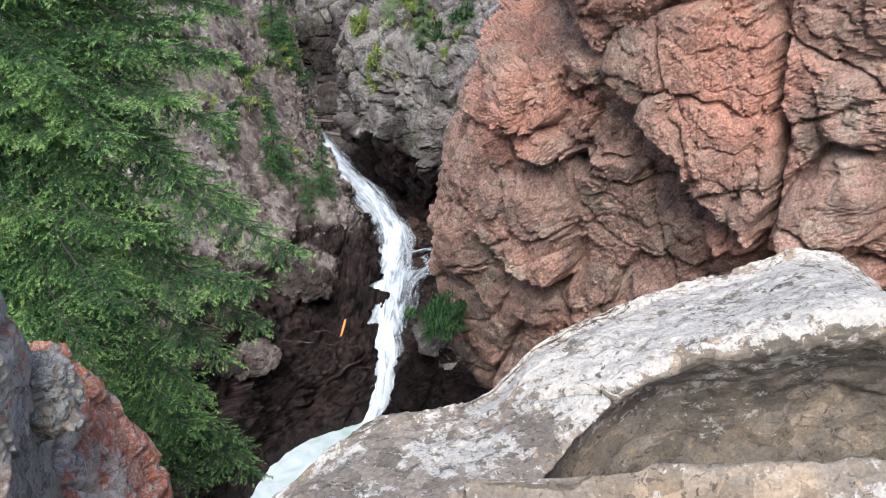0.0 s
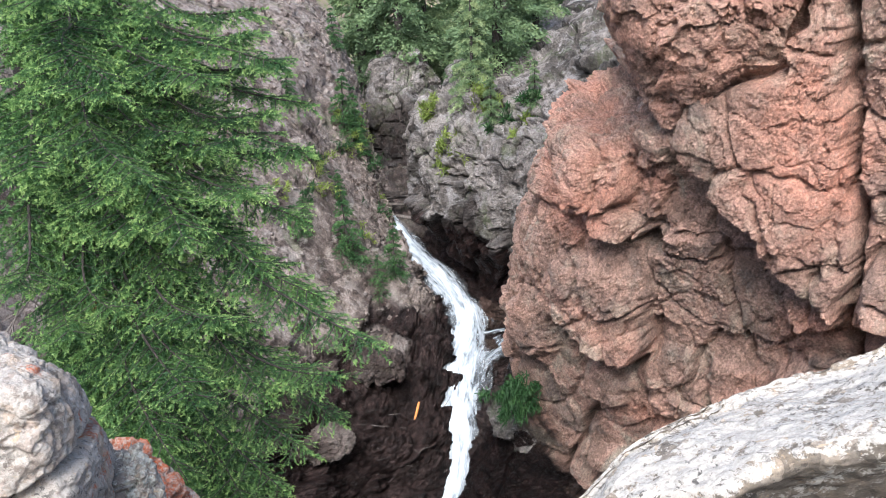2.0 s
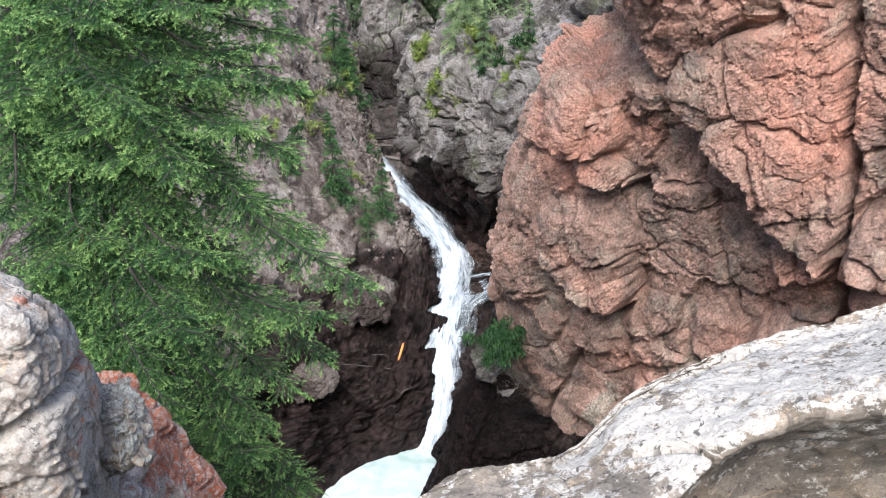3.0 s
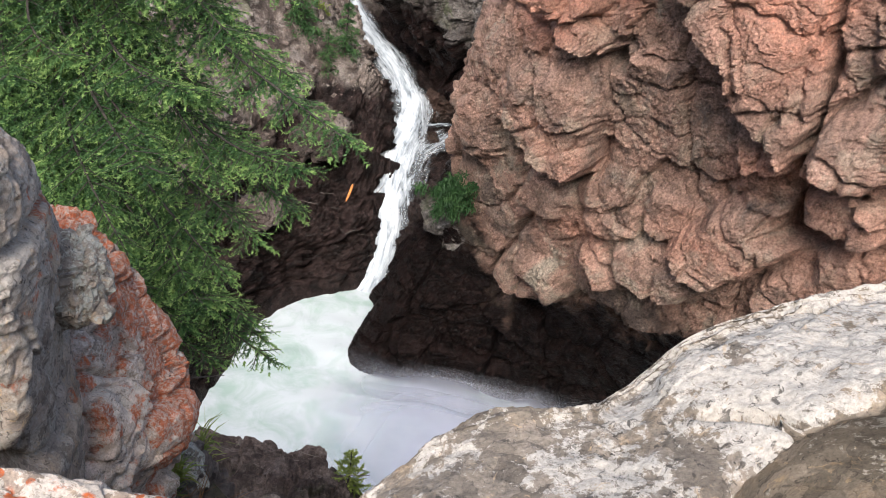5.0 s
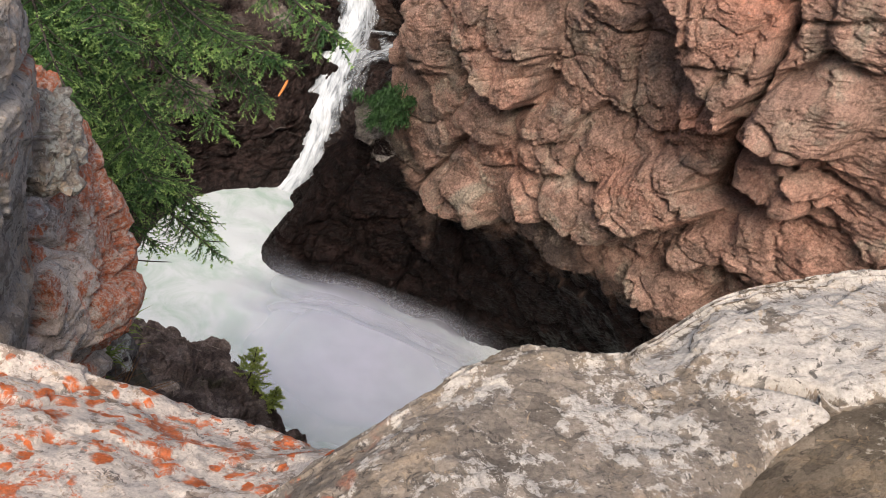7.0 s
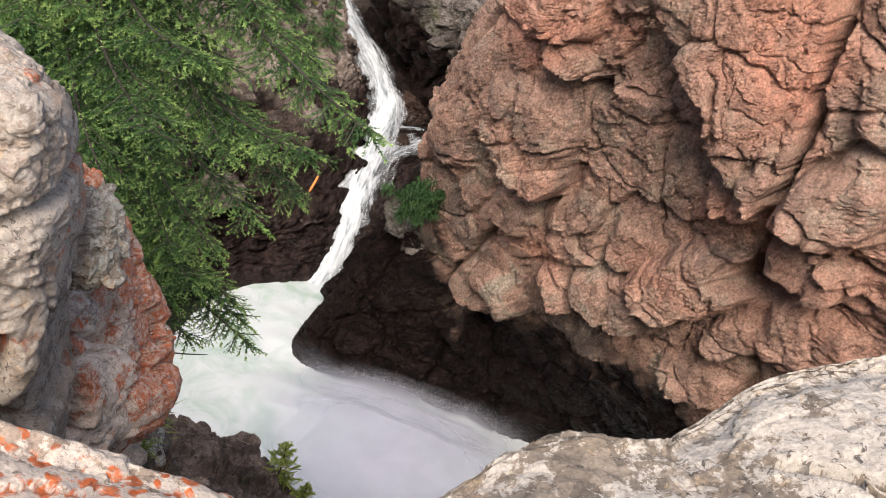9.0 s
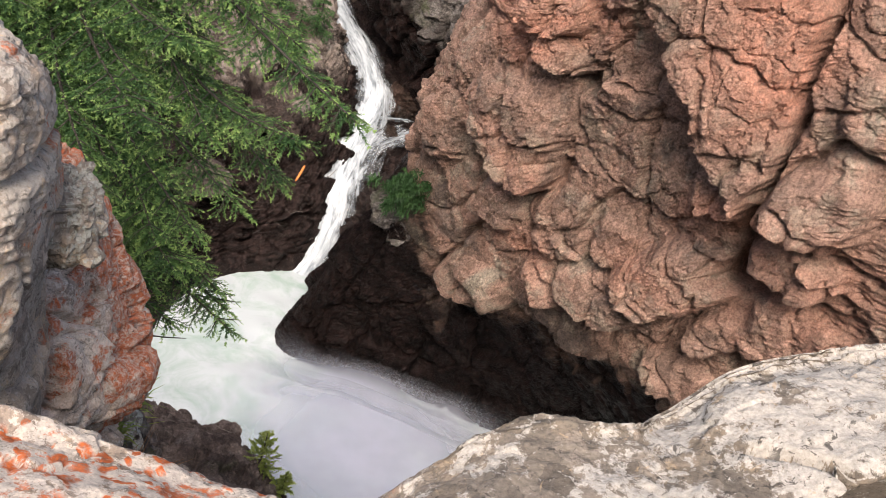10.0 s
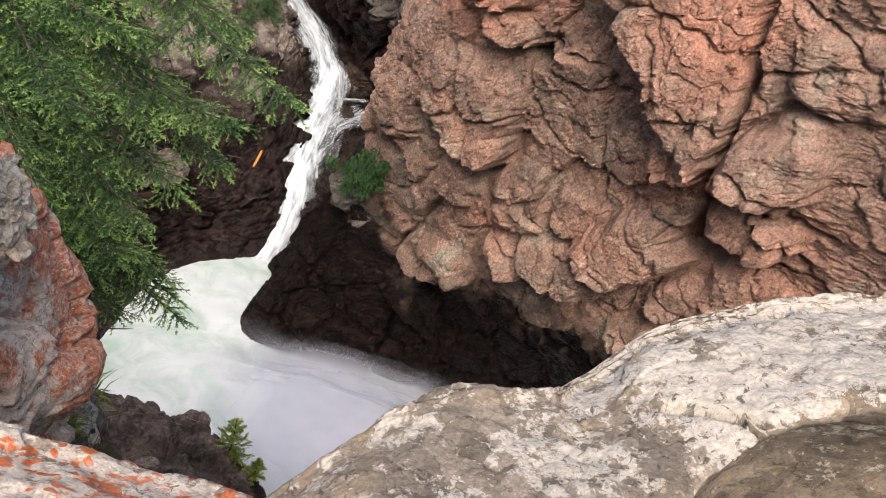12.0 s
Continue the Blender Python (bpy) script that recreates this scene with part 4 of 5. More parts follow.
# ---- water ----
def foam_water(name, white, tint, stretch, depth):
    n = Nodes(name)
    co = n.stretch(stretch)
    f = n.noise(2.2, 8, 0.65, co, 0.6)
    col = n.mix(n.ramp(f, (0.36, 1.0), (0.56, 0.0)), white, tint)
    n.b.inputs["Subsurface Weight"].default_value = 0.0
    nrm = n.bump(f, 0.5, depth)
    nrm = n.bump(n.noise(13, 7, 0.7, co), 0.4, depth * 0.3, nrm)
    return n.out(col, 0.5, nrm, 0.3)


def fall_water(name):
    """Broken white water: bright streaks that thin out to clear water and rock at the ragged edges."""
    n = Nodes(name)
    flow = n.attr("flow")
    across = n.attr("across")
    c = n.t.nodes.new("ShaderNodeCombineXYZ")
    n.link(n.math("MULTIPLY", across, 3.4), c.inputs[0])
    n.link(n.math("MULTIPLY", flow, 0.7), c.inputs[1])
    f = n.noise(1.5, 7, 0.6, c.outputs[0], 0.8)
    g = n.noise(5.0, 6, 0.6, c.outputs[0], 0.5)
    col = n.mix(n.ramp(n.math("ADD", n.math("MULTIPLY", f, 0.75), n.math("MULTIPLY", g, 0.25)), (0.32, 1.0), (0.6, 0.0)), (0.55, 0.59, 0.62), (0.24, 0.28, 0.31))
    edge = n.math("ADD", n.attr("rim"), n.math("MULTIPLY", n.math("SUBTRACT", n.math("ADD", n.math("MULTIPLY", f, 0.6), n.math("MULTIPLY", g, 0.4)), 0.56), 2.6))
    n.link(n.ramp(edge, (0.0, 0.0), (1.0, 1.0)), n.b.inputs["Alpha"])
    nrm = n.bump(f, 0.06, 0.06)
    return n.out(col, 0.6, nrm, 0.25)


FALL = fall_water("falling_water")
POOL = foam_water("churning_pool", (0.55, 0.6, 0.61), (0.36, 0.47, 0.42), (0.5, 0.5, 0.5), 0.03)


def ribbon(name, path, nu, nv, material, label, seed, lump=0.03, body=1.3):
    """White water running down a line of points with a width each, heaped and ragged at the edges."""
    c = spline(np.array(path, float), nv)
    along = np.gradient(c[:, :3], axis=0)
    side = np.cross(along, (0, 0, 1.0))
    side /= np.linalg.norm(side, axis=1, keepdims=True)
    wide = np.pad(side, ((nv // 5, nv // 5), (0, 0)), mode="edge")
    side = np.stack([np.convolve(wide[:, k], np.ones(2 * (nv // 5) + 1), "valid") for k in range(3)], 1)
    side /= np.linalg.norm(side, axis=1, keepdims=True)
    up = np.cross(side, along)
    up /= np.linalg.norm(up, axis=1, keepdims=True)
    u = np.linspace(-1, 1, nu)
    ragged = 1 + 0.2 * np.stack([fbm(np.stack([c[:, 0] * 0 + s * 9, np.arange(nv) * 0.07, np.zeros(nv)], 1), 3, seed) for s in (0, 1)], 1)
    half = 1.4 * c[:, 3:4] / 2 * np.where(u[None] < 0, ragged[:, :1], ragged[:, 1:])
    g = c[:, None, :3] + side[:, None] * (half * u)[..., None] + up[:, None] * ((1 - np.abs(u) ** 3)[None] * 0.22 * np.minimum(c[:, 3:4], 1.2) ** 1.5)[..., None]
    p = g.reshape(-1, 3)
    d = lump * (fbm(p * np.array([3.0, 1.4, 1.4]), 2, seed) + 0.12 * fbm(p * np.array([8, 3, 3]), 2, seed + 5))
    p = p + np.repeat(up, nu, 0) * d[:, None]
    idx = np.arange(nu * nv).reshape(nv, nu)
    top = np.stack([idx[:-1, :-1], idx[:-1, 1:], idx[1:, 1:], idx[1:, :-1]], -1).reshape(-1, 4)
    me = mesh_of(name, p, top, material)
    run = np.concatenate([[0], np.cumsum(np.linalg.norm(np.diff(c[:, :3], axis=0), axis=1))])
    set_attr(me, "flow", np.repeat(run, nu))
    set_attr(me, "across", (half * u).ravel())
    set_attr(me, "rim", np.tile((1 - np.abs(u)) * body, nv) * np.repeat(np.clip(np.minimum(run, run[-1] - run) / 0.25, 0, 1), nu))
    return tagged(part(name, me), label, "water", kind="structure")


CASCADE = [
    (-3.7, 30.2, -8.45, 0.3), (-3.33, 29.0, -8.6, 0.5), (-2.54, 27.5, -9.12, 0.75), (-1.75, 26.3, -9.55, 0.9), (-1.32, 25.3, -9.9, 1.0), (-1.2, 24.5, -10.35, 1.05),
    (-1.4, 23.6, -10.85, 1.4), (-1.45, 22.8, -11.5, 1.35), (-1.36, 22.2, -12.1, 1.0), (-1.46, 21.6, -12.9, 0.95), (-1.65, 21.0, -13.3, 0.9), (-1.95, 20.4, -13.6, 1.1),
]
ribbon("cascade", CASCADE, 60, 420, FALL, "white cascade tumbling down between dark rocks", 91)
ribbon("side_stream", [(0.0, 25.05, -10.24, 0.16), (-0.5, 24.95, -10.28, 0.24), (-0.95, 24.8, -10.33, 0.3), (-1.3, 24.6, -10.42, 0.35)], 24, 90, FALL, "thin white side stream joining the cascade", 92, 0.05, 1.0)
ribbon("side_stream", [(0.0, 24.75, -10.42, 0.6), (-0.35, 24.4, -10.6, 0.95), (-0.8, 24.1, -10.78, 1.0), (-1.25, 23.6, -11.02, 0.45)], 24, 90, FALL, "low white side stream joining the cascade", 93, 0.08, 0.8)



def pool():
    xs, ys = np.linspace(-7, 9.5, 120), np.linspace(10.8, 23.0, 100)
    gx, gy = np.meshgrid(xs, ys)
    p = np.stack([gx.ravel(), gy.ravel(), np.full(gx.size, -13.2)], 1)
    boil = np.exp(-(((p[:, 0] + 2.2) / 2.2) ** 2 + ((p[:, 1] - 18.5) / 2.6) ** 2))
    p[:, 2] += (0.02 + 0.04 * boil) * fbm(p * 1.1, 3, 95) + 0.1 * boil
    idx = np.arange(gx.size).reshape(gx.shape)
    quads = np.stack([idx[:-1, :-1], idx[:-1, 1:], idx[1:, 1:], idx[1:, :-1]], -1).reshape(-1, 4)
    me = mesh_of("pool", p, quads, POOL)
    tagged(part("pool", me), "foaming pale green plunge pool under the cliff", "water", kind="structure")


pool()


def veil_sheet(material, p, shape, thick):
    idx = np.arange(len(p)).reshape(shape)
    quads = np.stack([idx[:-1, :-1], idx[:-1, 1:], idx[1:, 1:], idx[1:, :-1]], -1).reshape(-1, 4)
    me = mesh_of("spray_veil", p, quads, material)
    set_attr(me, "veil", np.ravel(thick))
    tagged(part("spray_veil", me), "thin white veil of drifting spray over the pool", "spray", kind="stuff")


def mist():
    """Thin drifting spray over the pool: a few soft veils."""
    n = Nodes("spray")
    uv = n.attr("veil")
    f = n.math("MULTIPLY", uv, n.ramp(n.noise(0.5, 4, 0.5), (0.2, 0.55), (0.75, 1.0)))
    veil, drops = n.t.nodes.new("ShaderNodeMixShader"), n.t.nodes.new("ShaderNodeMixShader")
    for k, kind in enumerate(("ShaderNodeBsdfDiffuse", "ShaderNodeBsdfTranslucent")):
        half = n.t.nodes.new(kind)
        n.link((0.76, 0.78, 0.87), half.inputs[0])
        n.t.links.new(half.outputs[0], drops.inputs[k + 1])
    n.link(n.math("MULTIPLY", f, 0.85, True), veil.inputs[0])
    n.t.links.new(n.t.nodes.new("ShaderNodeBsdfTransparent").outputs[0], veil.inputs[1])
    n.t.links.new(drops.outputs[0], veil.inputs[2])
    n.t.links.new(veil.outputs[0], n.t.nodes["Material Output"].inputs[0])
    bands = ((16.95, 0.9, 3.2, 0.8, 1.2), (16.3, 1.1, 3.4, 0.68, 1.1))
    for k, (y, cx, rx, high, thick) in enumerate(bands):
        a, b = np.meshgrid(np.linspace(-1, 1, 60), np.linspace(0, 1, 24))
        swell = high * (1.1 + 0.5 * fbm(np.stack([a.ravel() * 1.6, 0 * a.ravel() + k, 0 * a.ravel()], 1), 3, 100 + k).reshape(a.shape))
        p = np.stack([cx + rx * a, y - 0.28 * np.clip(cx + rx * a, 0, 9) + 0.1 * np.sin(3 * a + k) - 0.5 * b, -13.25 + 1.5 * swell * b], -1).reshape(-1, 3)
        fade = np.sin(math.pi * b**0.55) ** 1.5 * np.clip((1 - np.abs(a)) / 0.6, 0, 1) ** 1.5
        veil_sheet(n.m, p, a.shape, thick * fade)
    for k, (cx, cy, cz, rx, ry, thick) in enumerate(((0.7, 14.8, -12.9, 3.6, 3.6, 0.9), (0.8, 14.7, -12.65, 3.4, 3.3, 0.7))):
        a, b = np.meshgrid(np.linspace(-1, 1, 48), np.linspace(-1, 1, 36))
        soft = np.clip(1 - np.sqrt(a**2 + b**2), 0, 1)
        p = np.stack([cx + rx * a, cy + ry * b, cz + 0.15 * soft], -1).reshape(-1, 3)
        veil_sheet(n.m, p, a.shape, thick * soft**2 * (3 - 2 * soft) * 1.3)


mist()


# ---- plants ----
rng = np.random.default_rng(7)


def unit(v):
    v = np.asarray(v, float)
    return v / np.maximum(np.linalg.norm(v, axis=-1, keepdims=True), 1e-9)


def blades(start, way, length, spacing, size, width, lean=0.9, up=0.25, flat=0.0):
    """Needles along shoots, one slim triangle each: arrays of shoot starts, ways and lengths. Also how near each is to its shoot's tip."""
    out, young = [], []
    for s, d, l in zip(start, way, length):
        n = max(3, int(l / spacing))
        t = rng.random((n, 1))
        side = rng.normal(size=(n, 3))
        side[:, 2] = side[:, 2] * (1 - flat) + up
        side = unit(side - (side @ d)[:, None] * d)
        go = unit(lean * d + side)
        base = s + d * l * t
        cross = unit(np.cross(go, rng.normal(size=(n, 3)))) * width / 2
        k = size * (0.75 + 0.5 * rng.random((n, 1))) * (1 - 0.3 * t)
        out.append(np.stack([base - cross, base + cross, base + go * k], 1))
        young.append(np.clip((t[:, 0] - 0.45) / 0.5, 0, 1))
    return np.concatenate(out), np.concatenate(young)


def twig_template(length, pairs, needle, spacing, width):
    """A feathered side twig along +x: paired shoots hanging a little, each a round brush of needles."""
    st, wy, ln = [(0.02 * length, 0, 0)], [(1, 0, 0)], [length * 0.98]
    for i in range(pairs):
        for hand in (-1, 1):
            f = (i + 0.5 + 0.4 * rng.random()) / (pairs + 0.4)
            a = radians(rng.uniform(28, 48)) * hand
            st.append((f * length, 0, 0))
            wy.append(unit((math.cos(a), math.sin(a), rng.uniform(-0.5, 0.05))))
            ln.append((0.09 + 0.3 * length * (1 - f)) * rng.uniform(0.75, 1.2))
    st, wy, ln = np.array(st, float), np.array(wy, float), np.array(ln)
    return blades(st, wy, ln, spacing, needle, width, 0.75, 0.15, 0.0)


def tubes(paths, sides=5):
    """Round limbs through points with a radius each, joined in one mesh's arrays."""
    vs, fs, base = [], [], 0
    for p in paths:
        p = np.asarray(p, float)
        d = unit(np.gradient(p[:, :3], axis=0))
        ref = np.where(np.abs(d[:, 2:3]) > 0.9, [[1.0, 0, 0]], [[0, 0, 1.0]])
        a = unit(np.cross(d, ref))
        b = np.cross(d, a)
        ang = np.linspace(0, 2 * np.pi, sides, endpoint=False)
        ring = p[:, None, :3] + p[:, None, 3:4] * (a[:, None] * np.cos(ang)[None, :, None] + b[:, None] * np.sin(ang)[None, :, None])
        idx = base + np.arange(len(p) * sides).reshape(len(p), sides)
        nx = np.roll(idx, -1, 1)
        vs.append(ring.reshape(-1, 3))
        fs.append(np.stack([idx[:-1], idx[1:], nx[1:], nx[:-1]], -1).reshape(-1, 4))
        base += len(p) * sides
    return np.vstack(vs), np.vstack(fs)


def tri_mesh(name, tris, material, young=None):
    v = tris.reshape(-1, 3)
    me = mesh_of(name, v, np.arange(len(v)).reshape(-1, 3), material, False)
    if young is not None:
        set_attr(me, "young", np.repeat(young, 3))
    return me


TWIGS = [twig_template(0.36, 4, 0.022, 0.0029, 0.0076) for _ in range(8)]
FINGERS = [blades(np.zeros((1, 3)), np.array([(1.0, 0, 0)]), [0.13], 0.0023, 0.023, 0.0076, 0.7, 0.1) for _ in range(5)]


def spruce_branch(root, tip, tree, droop=0.12, thick=0.02, density=1.0, bare=0.22, material=None, wide=1.0):
    """A bough: bark limb with twigs, and the needles on it as its own piece."""
    root, tip = np.array(root, float), np.array(tip, float)
    span = np.linalg.norm(tip - root)
    bend = rng.normal(size=3) * 0.03 * span
    mid1 = root + (tip - root) * 0.35 + bend + np.array([0, 0, 0.03 * span])
    mid2 = root + (tip - root) * 0.72 - bend * 0.5 - np.array([0, 0, droop * span])
    line = spline([root, mid1, mid2, tip], 26)
    rad = np.linspace(thick, 0.003, 26)[:, None]
    limbs = [np.hstack([line, rad])]
    needles, young = [], []
    way = unit(np.gradient(line, axis=0))

    def at(f):
        i = min(int(f * 25), 24)
        return line[i] + (line[i + 1] - line[i]) * (f * 25 - i), way[i]

    def put(t, p, x, s, fresh):
        zz = unit(np.array([0, 0, 1.0]) + 0.2 * rng.normal(size=3))
        y = unit(np.cross(zz, x))
        m = np.stack([x, y, np.cross(x, y)], 1)
        needles.append(t[0] @ (m.T * s) + p)
        young.append(t[1] * fresh)

    steps = int((1 - bare) * span / 0.1 * density)
    for k in range(steps):
        f = bare + (0.96 - bare) * (k + rng.random() * 0.5) / steps
        p, d = at(f)
        level_side = unit(np.cross(d, (0, 0, 1)))
        for hand in (-1, 1):
            a = radians(rng.uniform(38, 62))
            x = unit(math.cos(a) * d + hand * math.sin(a) * level_side + np.array([0, 0, rng.uniform(-0.4, 0.05)]))
            s = wide * (0.28 + 0.95 * min(1, (1 - f) * 1.35)) * rng.uniform(0.75, 1.15)
            put(TWIGS[rng.integers(len(TWIGS))], p, x, s, min(1, 0.35 + f))
            limbs.append([np.append(p, 0.0028), np.append(p + x * 0.34 * s, 0.001)])
    for k in range(int(0.6 * span / 0.05)):
        f = 0.4 + 0.59 * (k + rng.random()) / int(0.6 * span / 0.05)
        p, d = at(f)
        level_side = unit(np.cross(d, (0, 0, 1)))
        for hand in (-1, 1):
            x = unit(0.6 * d + hand * rng.uniform(0.3, 0.9) * level_side + np.array([0, 0, rng.uniform(-0.9, -0.2)]))
            put(FINGERS[rng.integers(5)], p, x, rng.uniform(0.65, 1.1) * (1.15 - 0.45 * f), 0.9)
    put(FINGERS[0], line[-2], way[-1], 0.8, 1.0)
    limb = part("branch", mesh_of("branch", *tubes(limbs, 5), BARK), tree)
    tail, tail_young = blades(line[4:-1], way[4:-1], np.linalg.norm(np.diff(line[4:], axis=0), axis=1), 0.0016, 0.022, 0.0076)
    part("needles", tri_mesh("needles", np.concatenate(needles + [tail]), material or NEEDLE, np.concatenate(young + [tail_young])), limb, "green spruce needles")
    return limb


def near_spruce():
    """The big spruce on the slope beside the rim, its boughs reaching over the gorge."""
    x0, y0 = -2.35, 4.9
    tree = tagged(new("spruce_tree"), "green spruce with long drooping boughs over the gorge", "tree")
    trunk = [(x0 - 0.1, y0 + 0.1, -6.6, 0.17), (x0 - 0.03, y0 + 0.03, -4, 0.15), (x0, y0, -2, 0.125), (x0 + 0.02, y0, 0, 0.10), (x0, y0, 2.0, 0.06), (x0, y0, 3.4, 0.015)]
    part("trunk", mesh_of("trunk", *tubes([spline(trunk, 40)], 12), BARK), tree, "grey-brown scaly spruce trunk")
    tips = [
        (-0.44, 2.98, -1.27), (-0.66, 3.4, -1.76), (-0.74, 3.6, -0.76), (-0.80, 4.0, -0.64), (-0.9, 4.0, -0.46), (-0.98, 4.0, -0.26),
        (-0.71, 3.35, -2.38), (-0.95, 3.3, -2.15), (-0.62, 3.2, -1.48), (-0.95, 3.5, -1.1), (-1.15, 3.3, -1.5), (-1.2, 3.2, -1.9), (-1.25, 3.3, -2.35),
        (-1.35, 3.4, -0.45), (-1.3, 3.3, -0.95), (-1.55, 3.4, -0.15), (-1.6, 3.3, -1.35), (-1.7, 3.4, -0.75),
        (-1.5, 3.5, -1.34), (-1.26, 3.5, -1.2), (-1.43, 3.4, -0.87), (-1.13, 3.5, -0.65), (-1.0, 3.5, -1.39), (-1.85, 3.4, -1.2),
        (-0.93, 3.35, -2.42), (-0.80, 3.4, -2.25), (-0.76, 3.45, -2.36), (-1.04, 3.35, -2.27), (-1.12, 3.4, -2.5), (-0.95, 3.4, -2.18), (-1.06, 3.4, -2.1), (-0.9, 3.4, -2.06), (-1.18, 3.4, -2.2),
    ]
    tips += [
        (-0.83, 3.7, -0.44), (-0.99, 3.9, -0.34), (-0.88, 3.7, -0.62), (-0.75, 3.6, -0.74), (-0.94, 3.4, -0.66), (-0.76, 3.5, -0.98), (-0.89, 3.3, -0.83), (-1.0, 3.4, -0.45),
        (-0.68, 3.4, -1.26), (-0.86, 3.3, -1.12), (-0.99, 3.2, -1.27), (-1.06, 3.1, -0.95), (-0.9, 3.3, -1.62), (-0.77, 3.3, -1.83), (-1.05, 3.0, -1.48), (-1.18, 3.1, -0.72), (-1.28, 3.2, -0.46),
    ]
    for tx, ty, tz in tips:
        z0 = tz + rng.uniform(0.12, 0.5)
        spruce_branch((x0, y0, z0), (tx, ty, tz), tree, rng.uniform(0.0, 0.06), 0.012, 1.0, 0.16, None, 0.85)
    for k in range(6):
        a = radians(rng.uniform(-140, 40))
        z0 = rng.uniform(-2.3, 1.6)
        l = (1.75 - 0.32 * max(0, z0)) * rng.uniform(0.65, 1.1)
        t = (x0 + l * math.cos(a), y0 + l * math.sin(a), z0 - l * rng.uniform(0.05, 0.4))
        if t[0] > -1.15 - 0.0 and t[2] < -1.2:
            continue
        spruce_branch((x0, y0, z0), t, tree, rng.uniform(0.05, 0.16), 0.014, 0.9, 0.26, None, 1.0)
    for k in range(12):
        a, z0 = radians(rng.uniform(-120, 20)), rng.uniform(-2.4, 0.3)
        l = rng.uniform(0.6, 1.4)
        p0 = np.array([x0, y0, z0])
        p3 = p0 + l * np.array([math.cos(a), math.sin(a), -0.2])
        line = spline([p0, p0 * 0.6 + p3 * 0.4 + (0, 0, 0.08), p3], 14)
        limbs = [np.hstack([line, np.linspace(0.012, 0.003, 14)[:, None]])]
        for i in range(3, 13):
            e = line[i] + rng.normal(size=3) * 0.12 + (0, 0, -0.05)
            limbs.append([np.append(line[i], 0.004), np.append((line[i] + e) / 2 + rng.normal(size=3) * 0.02, 0.003), np.append(e, 0.0015)])
        part("dead_branch", mesh_of("dead_branch", *tubes(limbs, 4), DEADWOOD), tree, "bare grey dead branch")
    sp = spruce_branch((-1.5, 4.3, -1.15), (-1.75, 3.9, -1.45), tree, 0.05, 0.006, 0.5, material=DRY)


near_spruce()


def conifer_parts(height, spread, rings, fullness, seed):
    """Trunk and crown arrays of a conifer seen from afar, base at the origin."""
    r = np.random.default_rng(seed)
    tr = []
    for k in range(rings):
        f = (k + r.random()) / rings
        z = height * (0.06 + 0.93 * f)
        reach = spread * (1 - f) ** 0.85 * r.uniform(0.7, 1.15) + 0.03 * height
        for b in range(6 if f < 0.75 else 4):
            a = r.uniform(0, 2 * np.pi)
            d = np.array([math.cos(a), math.sin(a), 0])
            n = int(fullness * (0.35 + reach / spread) * (1.7 if height > 3 else 1.2))
            t = r.random((n, 1)) ** 0.8
            side = np.array([-d[1], d[0], 0])
            c = d * reach * t + side * reach * 0.2 * (1 - 0.5 * t) * r.normal(size=(n, 1)) + np.array([0, 0, 1]) * (z - 0.42 * reach * t**1.3 + 0.009 * height * r.normal(size=(n, 1)))
            go = unit(d + 0.6 * r.normal(size=(n, 3)) + (0, 0, -0.25))
            k1 = (0.035 + 0.009 * height) * r.uniform(0.6, 1.4, (n, 1))
            cr = unit(np.cross(go, r.normal(size=(n, 3)))) * k1 * 0.22
            tr.append(np.stack([c - cr, c + cr, c + go * k1], 1))
    return np.concatenate(tr)


def conifer(height, spread, rings, fullness, seed, label, material):
    tree = tagged(new("conifer"), label, "tree", "conifers on the slopes")
    part("trunk", mesh_of("trunk", *tubes([[(0, 0, -0.3, 0.022 * height), (0, 0, height * 0.5, 0.013 * height), (0, 0, height * 0.98, 0.003 * height)]], 7), BARK), tree)
    part("crown", tri_mesh("crown", conifer_parts(height, spread, rings, fullness, seed), material), tree)
    return tree


def surface(ob, x, y, z):
    """The spot of a rock nearest to a point."""
    v = VERTS.get(ob.name)
    if v is None:
        v = np.empty(len(ob.data.vertices) * 3, np.float32)
        ob.data.vertices.foreach_get("co", v)
        v = VERTS[ob.name] = v.reshape(-1, 3)
    return v[((v - (x, y, z)) ** 2).sum(1).argmin()].astype(float)


VERTS = {}
kinds = [
    conifer(7.5, 1.35, 17, 140, 201, "tall dark green conifer on the hillside", NEEDLE_FAR),
    conifer(6.0, 1.15, 15, 140, 202, "bushy pale green conifer above the gorge", NEEDLE_FAR),
    conifer(1.6, 0.42, 14, 40, 203, "small dark conifer rooted in the rocky slope", NEEDLE),
]
far_spots = [(-6.2, 43, 0), (-4.9, 38, 1), (-3.7, 37.5, 0), (-2.9, 40, 1), (-5.6, 39.5, 0), (-4.2, 41.5, 0), (-1.4, 43, 0), (0.2, 38, 0), (1.4, 40, 1), (-0.9, 37, 1), (2.4, 42, 0), (-2, 49, 0), (0.8, 48, 0)]
placed = {0: False, 1: False}
for x, y, k in far_spots:
    z = float(ground_height(np.array([x]), np.array([y]))[0]) - 0.1
    m = pose(x, y, z, rng.uniform(-2, 2), rng.uniform(-2, 2), rng.uniform(0, 360)) @ Matrix.Scale(rng.uniform(1.0, 1.35), 4)
    if not placed[k]:
        kinds[k].matrix_basis, placed[k] = m, True
    else:
        copy_thing(kinds[k], m)
